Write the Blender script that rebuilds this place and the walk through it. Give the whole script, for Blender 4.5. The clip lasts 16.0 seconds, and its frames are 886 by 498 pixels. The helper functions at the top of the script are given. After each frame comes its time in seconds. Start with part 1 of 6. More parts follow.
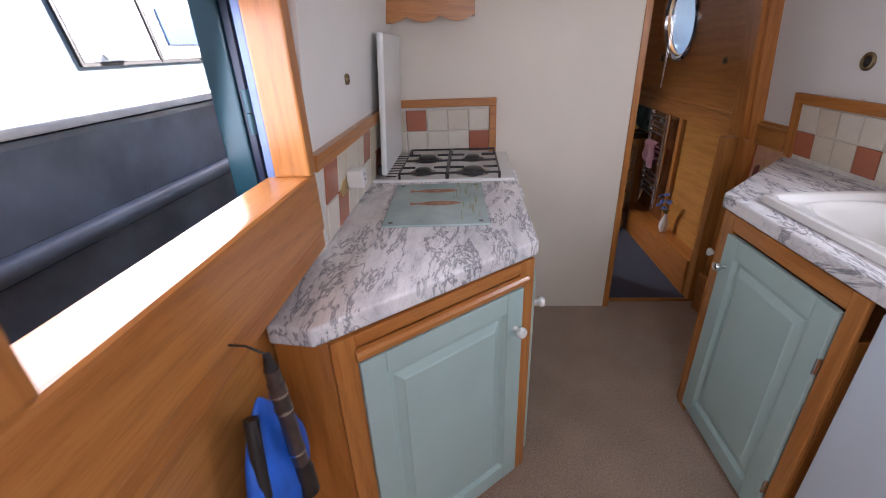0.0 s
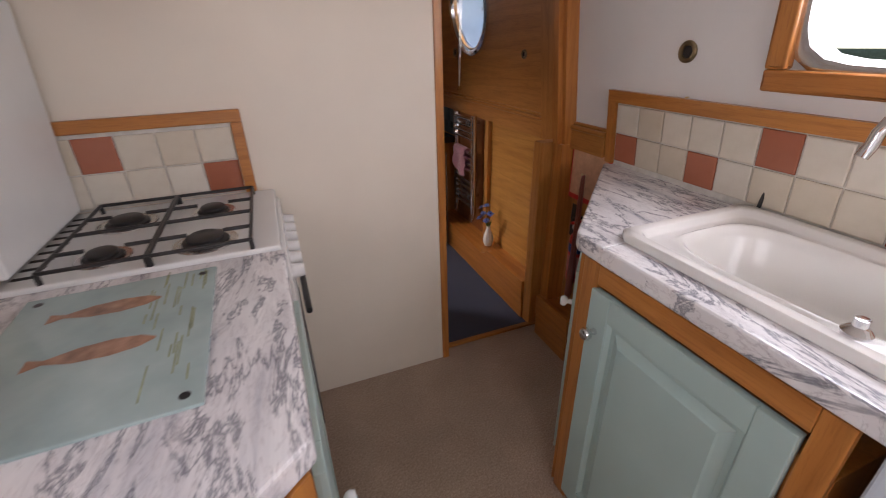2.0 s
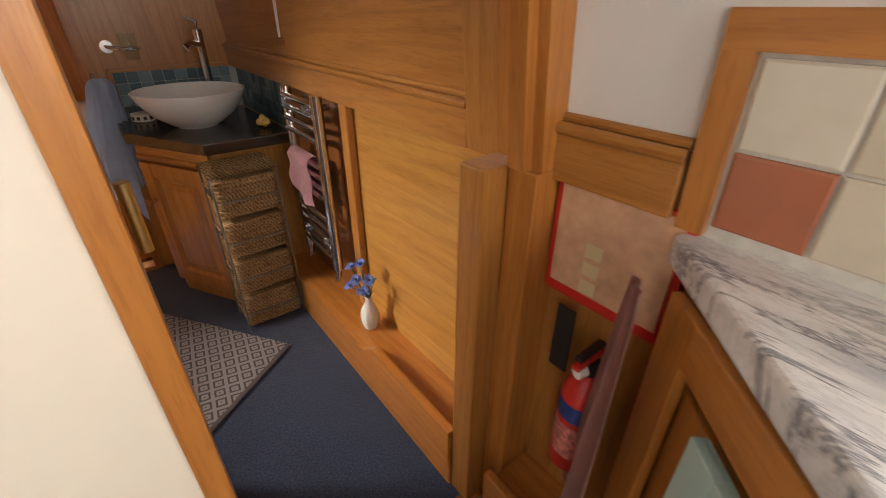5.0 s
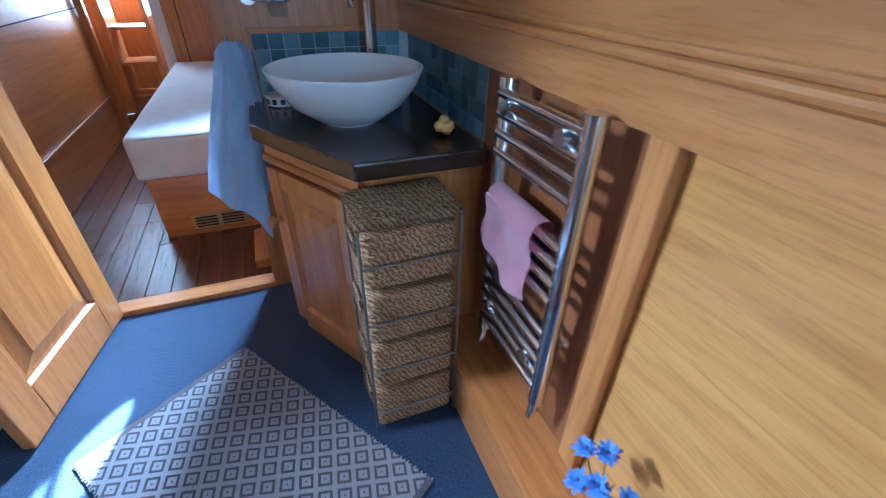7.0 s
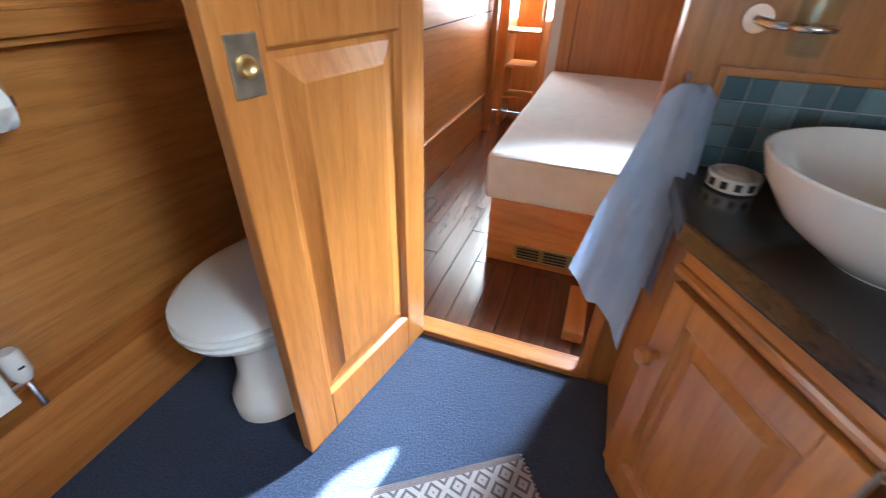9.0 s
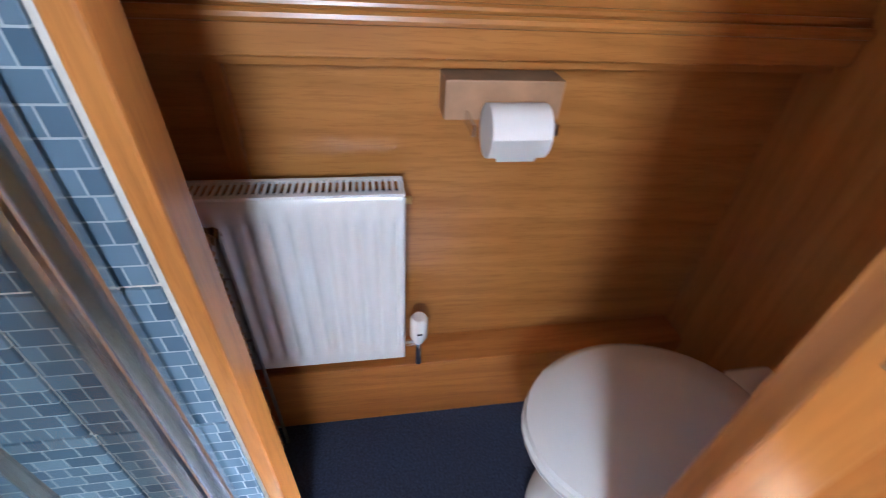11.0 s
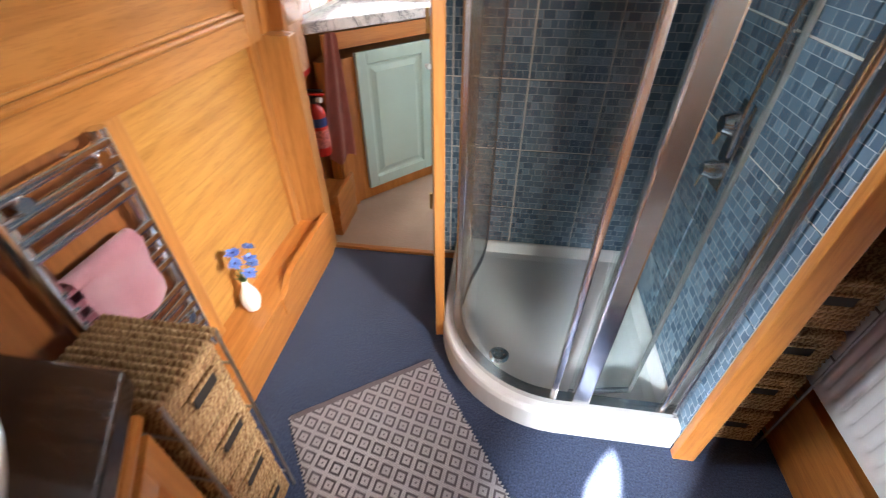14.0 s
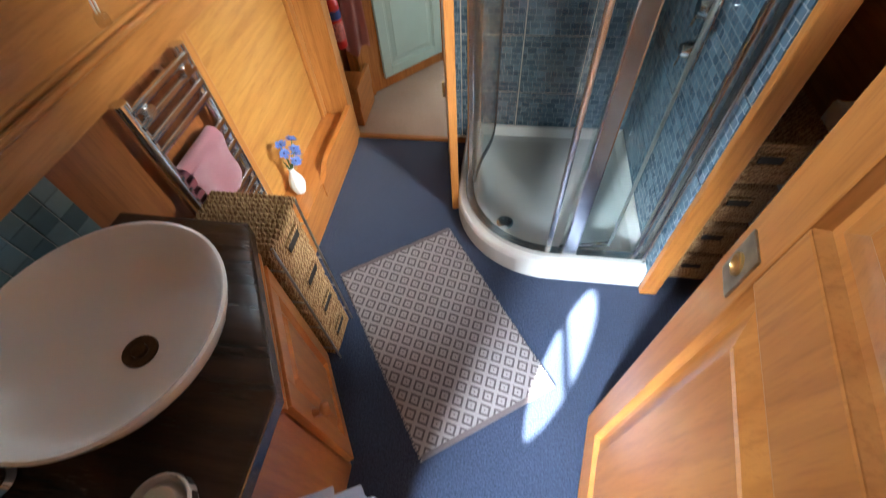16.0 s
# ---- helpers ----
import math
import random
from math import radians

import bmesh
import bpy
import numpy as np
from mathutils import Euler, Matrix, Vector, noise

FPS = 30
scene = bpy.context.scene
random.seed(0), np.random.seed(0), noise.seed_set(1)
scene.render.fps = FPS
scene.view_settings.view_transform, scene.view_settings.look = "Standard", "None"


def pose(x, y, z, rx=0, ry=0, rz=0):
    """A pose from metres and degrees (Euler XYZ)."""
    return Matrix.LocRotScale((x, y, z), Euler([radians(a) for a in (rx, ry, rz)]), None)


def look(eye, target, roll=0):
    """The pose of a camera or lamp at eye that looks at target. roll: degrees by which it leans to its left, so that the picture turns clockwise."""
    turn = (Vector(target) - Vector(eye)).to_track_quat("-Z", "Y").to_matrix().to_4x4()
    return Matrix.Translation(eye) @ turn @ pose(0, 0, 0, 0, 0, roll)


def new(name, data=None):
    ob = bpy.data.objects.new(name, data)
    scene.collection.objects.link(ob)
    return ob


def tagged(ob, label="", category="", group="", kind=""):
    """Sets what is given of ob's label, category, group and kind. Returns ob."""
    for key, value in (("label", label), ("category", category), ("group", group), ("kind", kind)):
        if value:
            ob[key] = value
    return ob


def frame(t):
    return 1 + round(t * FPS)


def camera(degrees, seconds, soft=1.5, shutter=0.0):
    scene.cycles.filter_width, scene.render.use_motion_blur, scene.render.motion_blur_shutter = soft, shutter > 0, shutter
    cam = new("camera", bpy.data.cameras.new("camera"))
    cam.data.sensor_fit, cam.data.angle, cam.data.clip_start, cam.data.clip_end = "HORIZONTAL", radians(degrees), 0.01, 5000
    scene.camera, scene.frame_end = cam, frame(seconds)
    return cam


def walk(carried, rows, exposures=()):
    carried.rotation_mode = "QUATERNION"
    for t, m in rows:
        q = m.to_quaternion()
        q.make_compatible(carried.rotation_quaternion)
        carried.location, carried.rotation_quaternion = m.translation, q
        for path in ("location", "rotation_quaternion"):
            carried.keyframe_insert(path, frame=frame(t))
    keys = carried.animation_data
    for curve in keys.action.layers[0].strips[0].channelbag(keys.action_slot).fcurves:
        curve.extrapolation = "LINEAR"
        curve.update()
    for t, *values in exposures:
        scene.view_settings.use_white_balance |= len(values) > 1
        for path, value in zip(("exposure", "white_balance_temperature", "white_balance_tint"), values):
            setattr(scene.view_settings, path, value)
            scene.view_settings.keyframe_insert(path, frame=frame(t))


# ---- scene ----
cam = camera(92.7, 16.0, soft=1.0, shutter=0.3)
PATH = [
    (0, (-0.285, -2.153, 1.409), (-0.418, -0.352, 0.55), -2.4),
    (0.5, (-0.271, -1.983, 1.388), (-0.338, -0.183, 0.52), -2.2),
    (1, (-0.232, -1.859, 1.382), (-0.099, -0.061, 0.517), -1.8),
    (1.5, (-0.152, -1.655, 1.374), (0.288, 0.088, 0.497), -2.3),
    (2, (-0.072, -1.48, 1.36), (0.571, 0.192, 0.472), -1.5),
    (2.5, (0.055, -1.312, 1.326), (0.92, 0.254, 0.432), -1.3),
    (3, (0.208, -1.171, 1.289), (1.266, 0.272, 0.396), -0.9),
    (3.5, (0.376, -1.023, 1.287), (1.469, 0.392, 0.39), -0.7),
    (3.7, (0.414, -0.954, 1.268), (1.513, 0.459, 0.375), -0.7),
    (5.8, (0.584, -0.09, 1.165), (1.627, 1.24, 0.096), 0.9),
    (6, (0.608, -0.016, 1.159), (1.578, 1.36, 0.08), 0.6),
    (6.5, (0.643, 0.196, 1.148), (1.433, 1.668, 0.048), 1.0),
    (7, (0.64, 0.419, 1.109), (1.265, 1.964, 0.004), 1.2),
    (7.5, (0.621, 0.599, 1.078), (1.098, 2.193, -0.033), 0.9),
    (8, (0.549, 0.738, 1.08), (0.677, 2.396, -0.031), 1.7),
    (8.5, (0.481, 0.863, 1.088), (0.298, 2.516, -0.024), 1.4),
    (8.7, (0.445, 0.893, 1.092), (0.117, 2.525, -0.017), 1.4),
    (10.8, (0.054, 1.105, 1.136), (-1.443, 1.615, -0.088), 4.5),
    (11, (0.004, 1.116, 1.141), (-1.535, 1.416, -0.1), 4.1),
    (11.5, (-0.056, 1.107, 1.136), (-1.594, 0.895, -0.125), 3.1),
    (12, (-0.005, 1.059, 1.142), (-1.382, 0.433, -0.166), 2.2),
    (12.5, (0.108, 1.177, 1.152), (-0.964, 0.083, -0.134), 2.0),
    (13, (0.171, 1.282, 1.194), (-0.529, -0.09, -0.082), 1.5),
    (13.5, (0.208, 1.403, 1.233), (-0.033, -0.109, -0.054), 0.5),
    (14, (0.254, 1.604, 1.295), (0.468, 0.069, 0.032), 0.1),
    (14.5, (0.248, 1.732, 1.37), (0.671, 0.239, 0.108), -1.0),
    (15, (0.235, 1.785, 1.437), (0.602, 0.276, 0.178), -4.4),
    (15.5, (0.224, 1.818, 1.477), (0.538, 0.357, 0.148), -4.7),
    (16, (0.223, 1.841, 1.468), (0.461, 0.683, -0.145), -4.8),
]
walk(cam, [(t, look(eye, target, roll)) for t, eye, target, roll in PATH],
     exposures=[(0.0, 2.75, 6100, 22), (0.5, 2.6, 6300, 24), (1.2, 2.75, 6600, 26), (2.2, 2.8, 6700, 24), (2.8, 2.8, 6600, 22), (3.7, 2.65, 6400, 20),
                (5.8, 4.45, 7700, 10), (6.1, 4.45, 7000, 10), (6.5, 4.75, 3800, -2), (7.0, 4.5, 3900, -3), (7.4, 4.55, 4900, -2), (8.0, 4.85, 5400, -2),
                (8.7, 4.95, 5400, -2), (10.8, 5.15, 5500, 10), (12.6, 5.05, 5700, 12), (13.5, 5.05, 6200, 10), (14.5, 4.95, 6200, 12), (16.0, 4.8, 5900, 3)])

# ---- world and light ----
world = bpy.data.worlds.new("sky")
scene.world = world
world.use_nodes = True
wn = world.node_tree.nodes
sky = wn.new("ShaderNodeTexSky")
sky.sky_type, sky.sun_disc = "NISHITA", False
sky.sun_elevation, sky.sun_rotation = radians(31), radians(28.4)
world.node_tree.links.new(sky.outputs[0], wn["Background"].inputs[0])
wn["Background"].inputs[1].default_value = 0.055

sun = new("sun", bpy.data.lights.new("sun", "SUN"))
sun.data.energy, sun.data.angle, sun.data.color = 5.0, radians(0.5), (1.0, 0.95, 0.86)
SUN_WAY = Vector((-0.475, -0.88, -0.60))
sun.matrix_world = look((5, 9, 7), Vector((5, 9, 7)) + SUN_WAY)


def window_light(name, eye, target, w, h, power, color=(0.9, 0.95, 1.0), spread=180):
    """An area lamp standing in for daylight, in most cases set at an opening."""
    lamp = new(name, bpy.data.lights.new(name, "AREA"))
    lamp.data.shape, lamp.data.size, lamp.data.size_y = "RECTANGLE", w, h
    lamp.data.energy, lamp.data.color = power, color
    lamp.data.spread = radians(spread)
    lamp.matrix_world = look(eye, target)
    return lamp


window_light("hatch_light", (-0.80, -1.56, 1.34), (0.6, -1.4, 0.9), 0.62, 0.34, 0.72)
window_light("galley_window_light", (1.16, -1.12, 1.45), (0.0, -1.05, 0.2), 0.6, 0.3, 1.1)
# added fill lamp: it hangs before the closed bow wall, no window there
window_light("saloon_fill_light", (0.2, -3.35, 1.4), (0.2, -1.2, 0.2), 1.3, 0.9, 3.4)
window_light("bath_porthole_light", (-0.655, 1.46, 1.5), (1.13, 0.50, 0.26), 0.24, 0.24, 0.34, (1.0, 0.96, 0.90), spread=54)
window_light("bath_porthole_light_right", (1.04, 0.965, 1.5), (-0.75, 1.30, 0.70), 0.3, 0.3, 0.18, spread=92)
window_light("cabin_porthole_light", (1.03, 3.32, 1.43), (-0.07, 1.30, 0.0), 0.30, 0.30, 0.7, spread=38)
# stands in for the stern doorway, which the stern wall leaves closed
window_light("stern_door_light", (-0.2, 4.7, 1.3), (0.1, 2.0, 0.6), 0.5, 1.1, 2.3, (1.0, 0.96, 0.9))

# ---- materials ----


def material(name, rough=0.5, metal=0.0, spec=0.5):
    m = bpy.data.materials.new(name)
    m.use_nodes = True
    nodes, links = m.node_tree.nodes, m.node_tree.links
    bsdf = nodes["Principled BSDF"]
    bsdf.inputs["Roughness"].default_value = rough
    bsdf.inputs["Metallic"].default_value = metal
    bsdf.inputs["Specular IOR Level"].default_value = spec
    return m, nodes, links, bsdf


def coords(nodes, links, scale, rot=(0, 0, 0)):
    tc, mp = nodes.new("ShaderNodeTexCoord"), nodes.new("ShaderNodeMapping")
    mp.inputs["Scale"].default_value = scale
    mp.inputs["Rotation"].default_value = rot
    links.new(tc.outputs["Object"], mp.inputs[0])
    return mp.outputs[0]


def ramp(nodes, links, fac, stops):
    r = nodes.new("ShaderNodeValToRGB")
    els = r.color_ramp.elements
    while len(els) < len(stops):
        els.new(0.5)
    for e, (p, c) in zip(els, stops):
        e.position, e.color = p, (*c, 1)
    links.new(fac, r.inputs[0])
    return r.outputs[0]


def bump(nodes, links, bsdf, height, strength, dist=0.002):
    b = nodes.new("ShaderNodeBump")
    b.inputs["Strength"].default_value, b.inputs["Distance"].default_value = strength, dist
    links.new(height, b.inputs["Height"])
    links.new(b.outputs[0], bsdf.inputs["Normal"])


def noise_tex(nodes, links, vec, scale, detail=4, rough=0.55, distort=0.0):
    n = nodes.new("ShaderNodeTexNoise")
    n.inputs["Scale"].default_value, n.inputs["Detail"].default_value = scale, detail
    n.inputs["Roughness"].default_value, n.inputs["Distortion"].default_value = rough, distort
    if vec is not None:
        links.new(vec, n.inputs["Vector"])
    return n.outputs["Fac"]


def mix(nodes, links, fac, a, b, kind="MIX"):
    x = nodes.new("ShaderNodeMix")
    x.data_type, x.blend_type = "RGBA", kind
    for sock, v in ((x.inputs[0], fac), (x.inputs[6], a), (x.inputs[7], b)):
        if isinstance(v, (int, float)):
            sock.default_value = v
        elif isinstance(v, tuple):
            sock.default_value = (*v, 1)
        else:
            links.new(v, sock)
    return x.outputs[2]


def plain(name, color, rough=0.5, metal=0.0, vary=0.12, scale=6.0, grain=0.15, grain_scale=120.0, spec=0.5):
    """One colour with soft patches and a fine surface."""
    m, n, l, b = material(name, rough, metal, spec)
    v = coords(n, l, (1, 1, 1))
    low = tuple(c * (1 - vary) for c in color)
    high = tuple(min(1, c * (1 + vary * 0.6)) for c in color)
    col = ramp(n, l, noise_tex(n, l, v, scale, 5), [(0.3, low), (0.7, high)])
    l.new(col, b.inputs["Base Color"])
    if grain:
        bump(n, l, b, noise_tex(n, l, v, grain_scale, 3), grain, 0.001)
    return m


def wood(name, along, dark, mid, light, rough=0.32, ring=9.0, stretch=14.0):
    """Varnished timber with its grain along one axis."""
    m, n, l, b = material(name, rough)
    s = [stretch, stretch, stretch]
    s["xyz".index(along)] = 1.0
    v = coords(n, l, tuple(s))
    base = noise_tex(n, l, v, ring * 0.16, 4, 0.5, 0.6)
    w = n.new("ShaderNodeTexWave")
    w.wave_type, w.bands_direction = "BANDS", "DIAGONAL"
    w.inputs["Scale"].default_value, w.inputs["Distortion"].default_value = ring * 0.11, 9.0
    w.inputs["Detail"].default_value, w.inputs["Detail Scale"].default_value = 3.0, 1.2
    l.new(v, w.inputs["Vector"])
    fine = noise_tex(n, l, v, ring * 1.6, 6, 0.65)
    c1 = ramp(n, l, base, [(0.25, mid), (0.75, light)])
    lines = ramp(n, l, w.outputs["Fac"], [(0.05, (0.66, 0.57, 0.47)), (0.45, (1, 1, 1))])
    c2 = mix(n, l, 0.32, c1, lines, "MULTIPLY")
    pores = ramp(n, l, fine, [(0.38, dark), (0.5, (1, 1, 1))])
    c3 = mix(n, l, 0.27, c2, pores, "MULTIPLY")
    big = ramp(n, l, noise_tex(n, l, coords(n, l, (1, 1, 1)), 2.2, 3), [(0.3, (0.86, 0.84, 0.82)), (0.7, (1.0, 1.0, 1.0))])
    l.new(mix(n, l, 0.8, c3, big, "MULTIPLY"), b.inputs["Base Color"])
    b.inputs["Coat Weight"].default_value, b.inputs["Coat Roughness"].default_value = 0.25, 0.2
    bump(n, l, b, fine, 0.14, 0.001)
    return m


OAK = ((0.46, 0.32, 0.20), (0.40, 0.160, 0.036), (0.54, 0.245, 0.065))
PINE = ((0.48, 0.32, 0.19), (0.42, 0.148, 0.029), (0.56, 0.232, 0.055))
oak_x, oak_y, oak_z = (wood("oak_" + a, a, *OAK) for a in "xyz")
pine_x, pine_y, pine_z = (wood("pine_" + a, a, *PINE) for a in "xyz")
gold_y = wood("golden_oak_panel", "y", (0.5, 0.36, 0.2), (0.46, 0.21, 0.045), (0.60, 0.31, 0.08))
mahogany = wood("dark_boards", "y", (0.4, 0.3, 0.25), (0.085, 0.026, 0.014), (0.16, 0.055, 0.026), 0.22)
dark_top = wood("dark_worktop", "x", (0.3, 0.3, 0.3), (0.022, 0.015, 0.012), (0.06, 0.035, 0.025), 0.2, 14)
white_wall = plain("cream_white_wall", (0.77, 0.69, 0.58), 0.55, vary=0.05, scale=2.5, grain=0.12, grain_scale=60)
white_upper = plain("white_lining", (0.76, 0.74, 0.71), 0.5, vary=0.05, scale=2.5, grain=0.12, grain_scale=60)
ceiling_white = plain("white_ceiling", (0.76, 0.74, 0.70), 0.5, vary=0.05)
green_paint = plain("duck_egg_paint", (0.39, 0.52, 0.49), 0.42, vary=0.07, scale=3, grain=0.12, grain_scale=90)
ceramic = plain("white_ceramic", (0.78, 0.77, 0.74), 0.08, vary=0.03, scale=3, grain=0)
plastic_white = plain("white_plastic", (0.74, 0.73, 0.71), 0.22, vary=0.03, scale=3, grain=0)
sink_cream = plain("cream_sink", (0.74, 0.72, 0.68), 0.18, vary=0.03, scale=3, grain=0)
enamel = plain("white_enamel", (0.75, 0.75, 0.73), 0.2, vary=0.04, scale=5, grain=0.05)
chrome = plain("chrome", (0.72, 0.73, 0.75), 0.16, 1.0, vary=0.03, grain=0)
satin_metal = plain("satin_aluminium", (0.66, 0.65, 0.64), 0.24, 1.0, vary=0.05, scale=30, grain=0.1, grain_scale=300)
brass = plain("aged_brass", (0.62, 0.44, 0.18), 0.34, 1.0, vary=0.2, scale=20)
dark_brass = plain("tarnished_brass", (0.24, 0.18, 0.10), 0.4, 0.9, vary=0.3, scale=30)
black_iron = plain("black_enamel_iron", (0.018, 0.017, 0.017), 0.4, vary=0.3, scale=30, grain=0.3)
# near-black for the shade in slots, holes and gaps; also for dark marks
dark_gap = plain("dark_shade", (0.02, 0.016, 0.013), 0.8)
grout_white = plain("pale_grout", (0.62, 0.59, 0.53), 0.85, vary=0.15, scale=40)
grout_grey = plain("grey_grout", (0.38, 0.40, 0.39), 0.85, vary=0.15, scale=40)
hull_grey = plain("grey_hull_paint", (0.15, 0.18, 0.22), 0.22, vary=0.35, scale=4, grain=0.3, grain_scale=40)
cabin_blue = plain("pale_blue_cabin_paint", (0.16, 0.215, 0.255), 0.3, vary=0.10, scale=2)
teal_paint = plain("teal_door_paint", (0.015, 0.06, 0.08), 0.35, vary=0.2, scale=8)
blue_paint = plain("blue_frame_paint", (0.16, 0.22, 0.42), 0.4, vary=0.15, scale=20)


def carpet(name, a, b_, scale):
    m, n, l, b = material(name, 0.95, spec=0.1)
    v = coords(n, l, (1, 1, 1))
    fine = noise_tex(n, l, v, scale, 3, 0.7)
    big = ramp(n, l, noise_tex(n, l, v, 4.0, 4), [(0.3, (0.78, 0.78, 0.78)), (0.7, (1, 1, 1))])
    col = mix(n, l, 0.9, ramp(n, l, fine, [(0.3, a), (0.7, b_)]), big, "MULTIPLY")
    l.new(col, b.inputs["Base Color"])
    b.inputs["Sheen Weight"].default_value = 0.3
    bump(n, l, b, fine, 0.9, 0.004)
    return m


beige_carpet = carpet("beige_carpet", (0.29, 0.20, 0.145), (0.56, 0.43, 0.325), 150)
blue_carpet = carpet("navy_blue_carpet", (0.008, 0.014, 0.036), (0.056, 0.078, 0.145), 170)


def marble():
    """White laminate with long smoky streaks and short dark blue-grey veins."""
    m, n, l, b = material("grey_veined_laminate", 0.2)
    v = coords(n, l, (3.6, 0.9, 1.5), (0, 0, -0.6))
    soft = noise_tex(n, l, v, 2.6, 7, 0.62, 0.9)
    base = ramp(n, l, soft, [(0.30, (0.42, 0.43, 0.48)), (0.43, (0.66, 0.645, 0.65)), (0.58, (0.80, 0.785, 0.78))])
    vein = noise_tex(n, l, v, 3.0, 11, 0.72, 0.5)
    lines = ramp(n, l, vein, [(0.470, (1, 1, 1)), (0.497, (0.13, 0.14, 0.19)), (0.520, (1, 1, 1))])
    gate = ramp(n, l, noise_tex(n, l, v, 2.1, 3, 0.5, 0.3), [(0.34, (0, 0, 0)), (0.48, (1, 1, 1))])
    c = mix(n, l, gate, base, mix(n, l, 0.85, base, lines, "MULTIPLY"))
    thin = noise_tex(n, l, v, 9.0, 9, 0.72, 0.7)
    l2 = ramp(n, l, thin, [(0.482, (1, 1, 1)), (0.5, (0.58, 0.54, 0.56)), (0.518, (1, 1, 1))])
    l.new(mix(n, l, 0.6, c, l2, "MULTIPLY"), b.inputs["Base Color"])
    return m


laminate = marble()


def glass_material(name, tint=(0.93, 0.97, 0.97), rough=0.0):
    m = bpy.data.materials.new(name)
    m.use_nodes = True
    n, l = m.node_tree.nodes, m.node_tree.links
    n.remove(n["Principled BSDF"])
    t, g, f, x = (n.new(k) for k in ("ShaderNodeBsdfTransparent", "ShaderNodeBsdfGlossy", "ShaderNodeLayerWeight", "ShaderNodeMixShader"))
    pw, ml_, ad = (n.new("ShaderNodeMath") for _ in range(3))
    pw.operation, ml_.operation, ad.operation = "POWER", "MULTIPLY", "ADD"
    pw.inputs[1].default_value, ml_.inputs[1].default_value, ad.inputs[1].default_value = 5.0, 0.6, 0.025
    t.inputs[0].default_value = (*tint, 1)
    g.inputs["Roughness"].default_value = 0.03 + rough
    f.inputs[0].default_value = 0.5
    l.new(f.outputs["Facing"], pw.inputs[0])
    l.new(pw.outputs[0], ml_.inputs[0])
    l.new(ml_.outputs[0], ad.inputs[0])
    l.new(ad.outputs[0], x.inputs[0])
    l.new(t.outputs[0], x.inputs[1])
    l.new(g.outputs[0], x.inputs[2])
    l.new(x.outputs[0], n["Material Output"].inputs[0])
    return m


clear_glass = glass_material("clear_glass")
shower_glass = glass_material("shower_glass", (0.935, 0.968, 0.963))


def tile_material(name, a, b_, rough=0.22):
    """Glazed tile whose tone differs from piece to piece."""
    m, n, l, b = material(name, rough)
    info = n.new("ShaderNodeObjectInfo")
    col = ramp(n, l, info.outputs["Random"], [(0.0, a), (1.0, b_)])
    v = coords(n, l, (1, 1, 1))
    cloud = ramp(n, l, noise_tex(n, l, v, 14, 5), [(0.3, (0.86, 0.84, 0.80)), (0.7, (1, 1, 1))])
    l.new(mix(n, l, 0.8, col, cloud, "MULTIPLY"), b.inputs["Base Color"])
    bump(n, l, b, noise_tex(n, l, v, 30, 3), 0.15, 0.002)
    return m


cream_tile = tile_material("cream_tile", (0.62, 0.54, 0.42), (0.72, 0.67, 0.58))
terracotta_tile = tile_material("terracotta_tile", (0.36, 0.115, 0.06), (0.46, 0.16, 0.09))
blue_mosaic = tile_material("blue_grey_mosaic", (0.075, 0.13, 0.16), (0.20, 0.30, 0.34), 0.15)


def shower_tile_material():
    """Large wall tile with a moulded mosaic of small blue pieces."""
    m, n, l, b = material("moulded_blue_mosaic_tile", 0.14)
    tc, sep, cmb = n.new("ShaderNodeTexCoord"), n.new("ShaderNodeSeparateXYZ"), n.new("ShaderNodeCombineXYZ")
    l.new(tc.outputs["Object"], sep.inputs[0])
    add = n.new("ShaderNodeMath")
    l.new(sep.outputs[0], add.inputs[0])
    l.new(sep.outputs[1], add.inputs[1])
    l.new(add.outputs[0], cmb.inputs[0])
    l.new(sep.outputs[2], cmb.inputs[1])
    br = n.new("ShaderNodeTexBrick")
    br.offset, br.squash, br.squash_frequency = 0.37, 0.62, 3
    br.inputs["Scale"].default_value = 1.0
    br.inputs["Brick Width"].default_value, br.inputs["Row Height"].default_value = 0.040, 0.0267
    br.inputs["Mortar Size"].default_value, br.inputs["Mortar Smooth"].default_value = 0.0012, 0.25
    br.inputs["Bias"].default_value = -0.1
    br.inputs["Color1"].default_value = (0.075, 0.125, 0.175, 1)
    br.inputs["Color2"].default_value = (0.19, 0.275, 0.345, 1)
    br.inputs["Mortar"].default_value = (0.38, 0.44, 0.47, 1)
    l.new(cmb.outputs[0], br.inputs["Vector"])
    cloud = ramp(n, l, noise_tex(n, l, tc.outputs["Object"], 5, 4), [(0.3, (0.75, 0.78, 0.8)), (0.7, (1, 1, 1))])
    l.new(mix(n, l, 0.8, br.outputs["Color"], cloud, "MULTIPLY"), b.inputs["Base Color"])
    inv = n.new("ShaderNodeMath")
    inv.operation = "SUBTRACT"
    inv.inputs[0].default_value = 1.0
    l.new(br.outputs["Fac"], inv.inputs[1])
    bump(n, l, b, inv.outputs[0], 0.5, 0.002)
    return m


shower_tile = shower_tile_material()

# ---- mesh helpers ----


def mesh_of(bm, name, mat, smooth=False):
    me = bpy.data.meshes.new(name)
    bmesh.ops.recalc_face_normals(bm, faces=bm.faces)
    bm.to_mesh(me)
    bm.free()
    if mat:
        me.materials.append(mat)
    if smooth:
        for p in me.polygons:
            p.use_smooth = True
        me.set_sharp_from_angle(angle=radians(48))
    return me


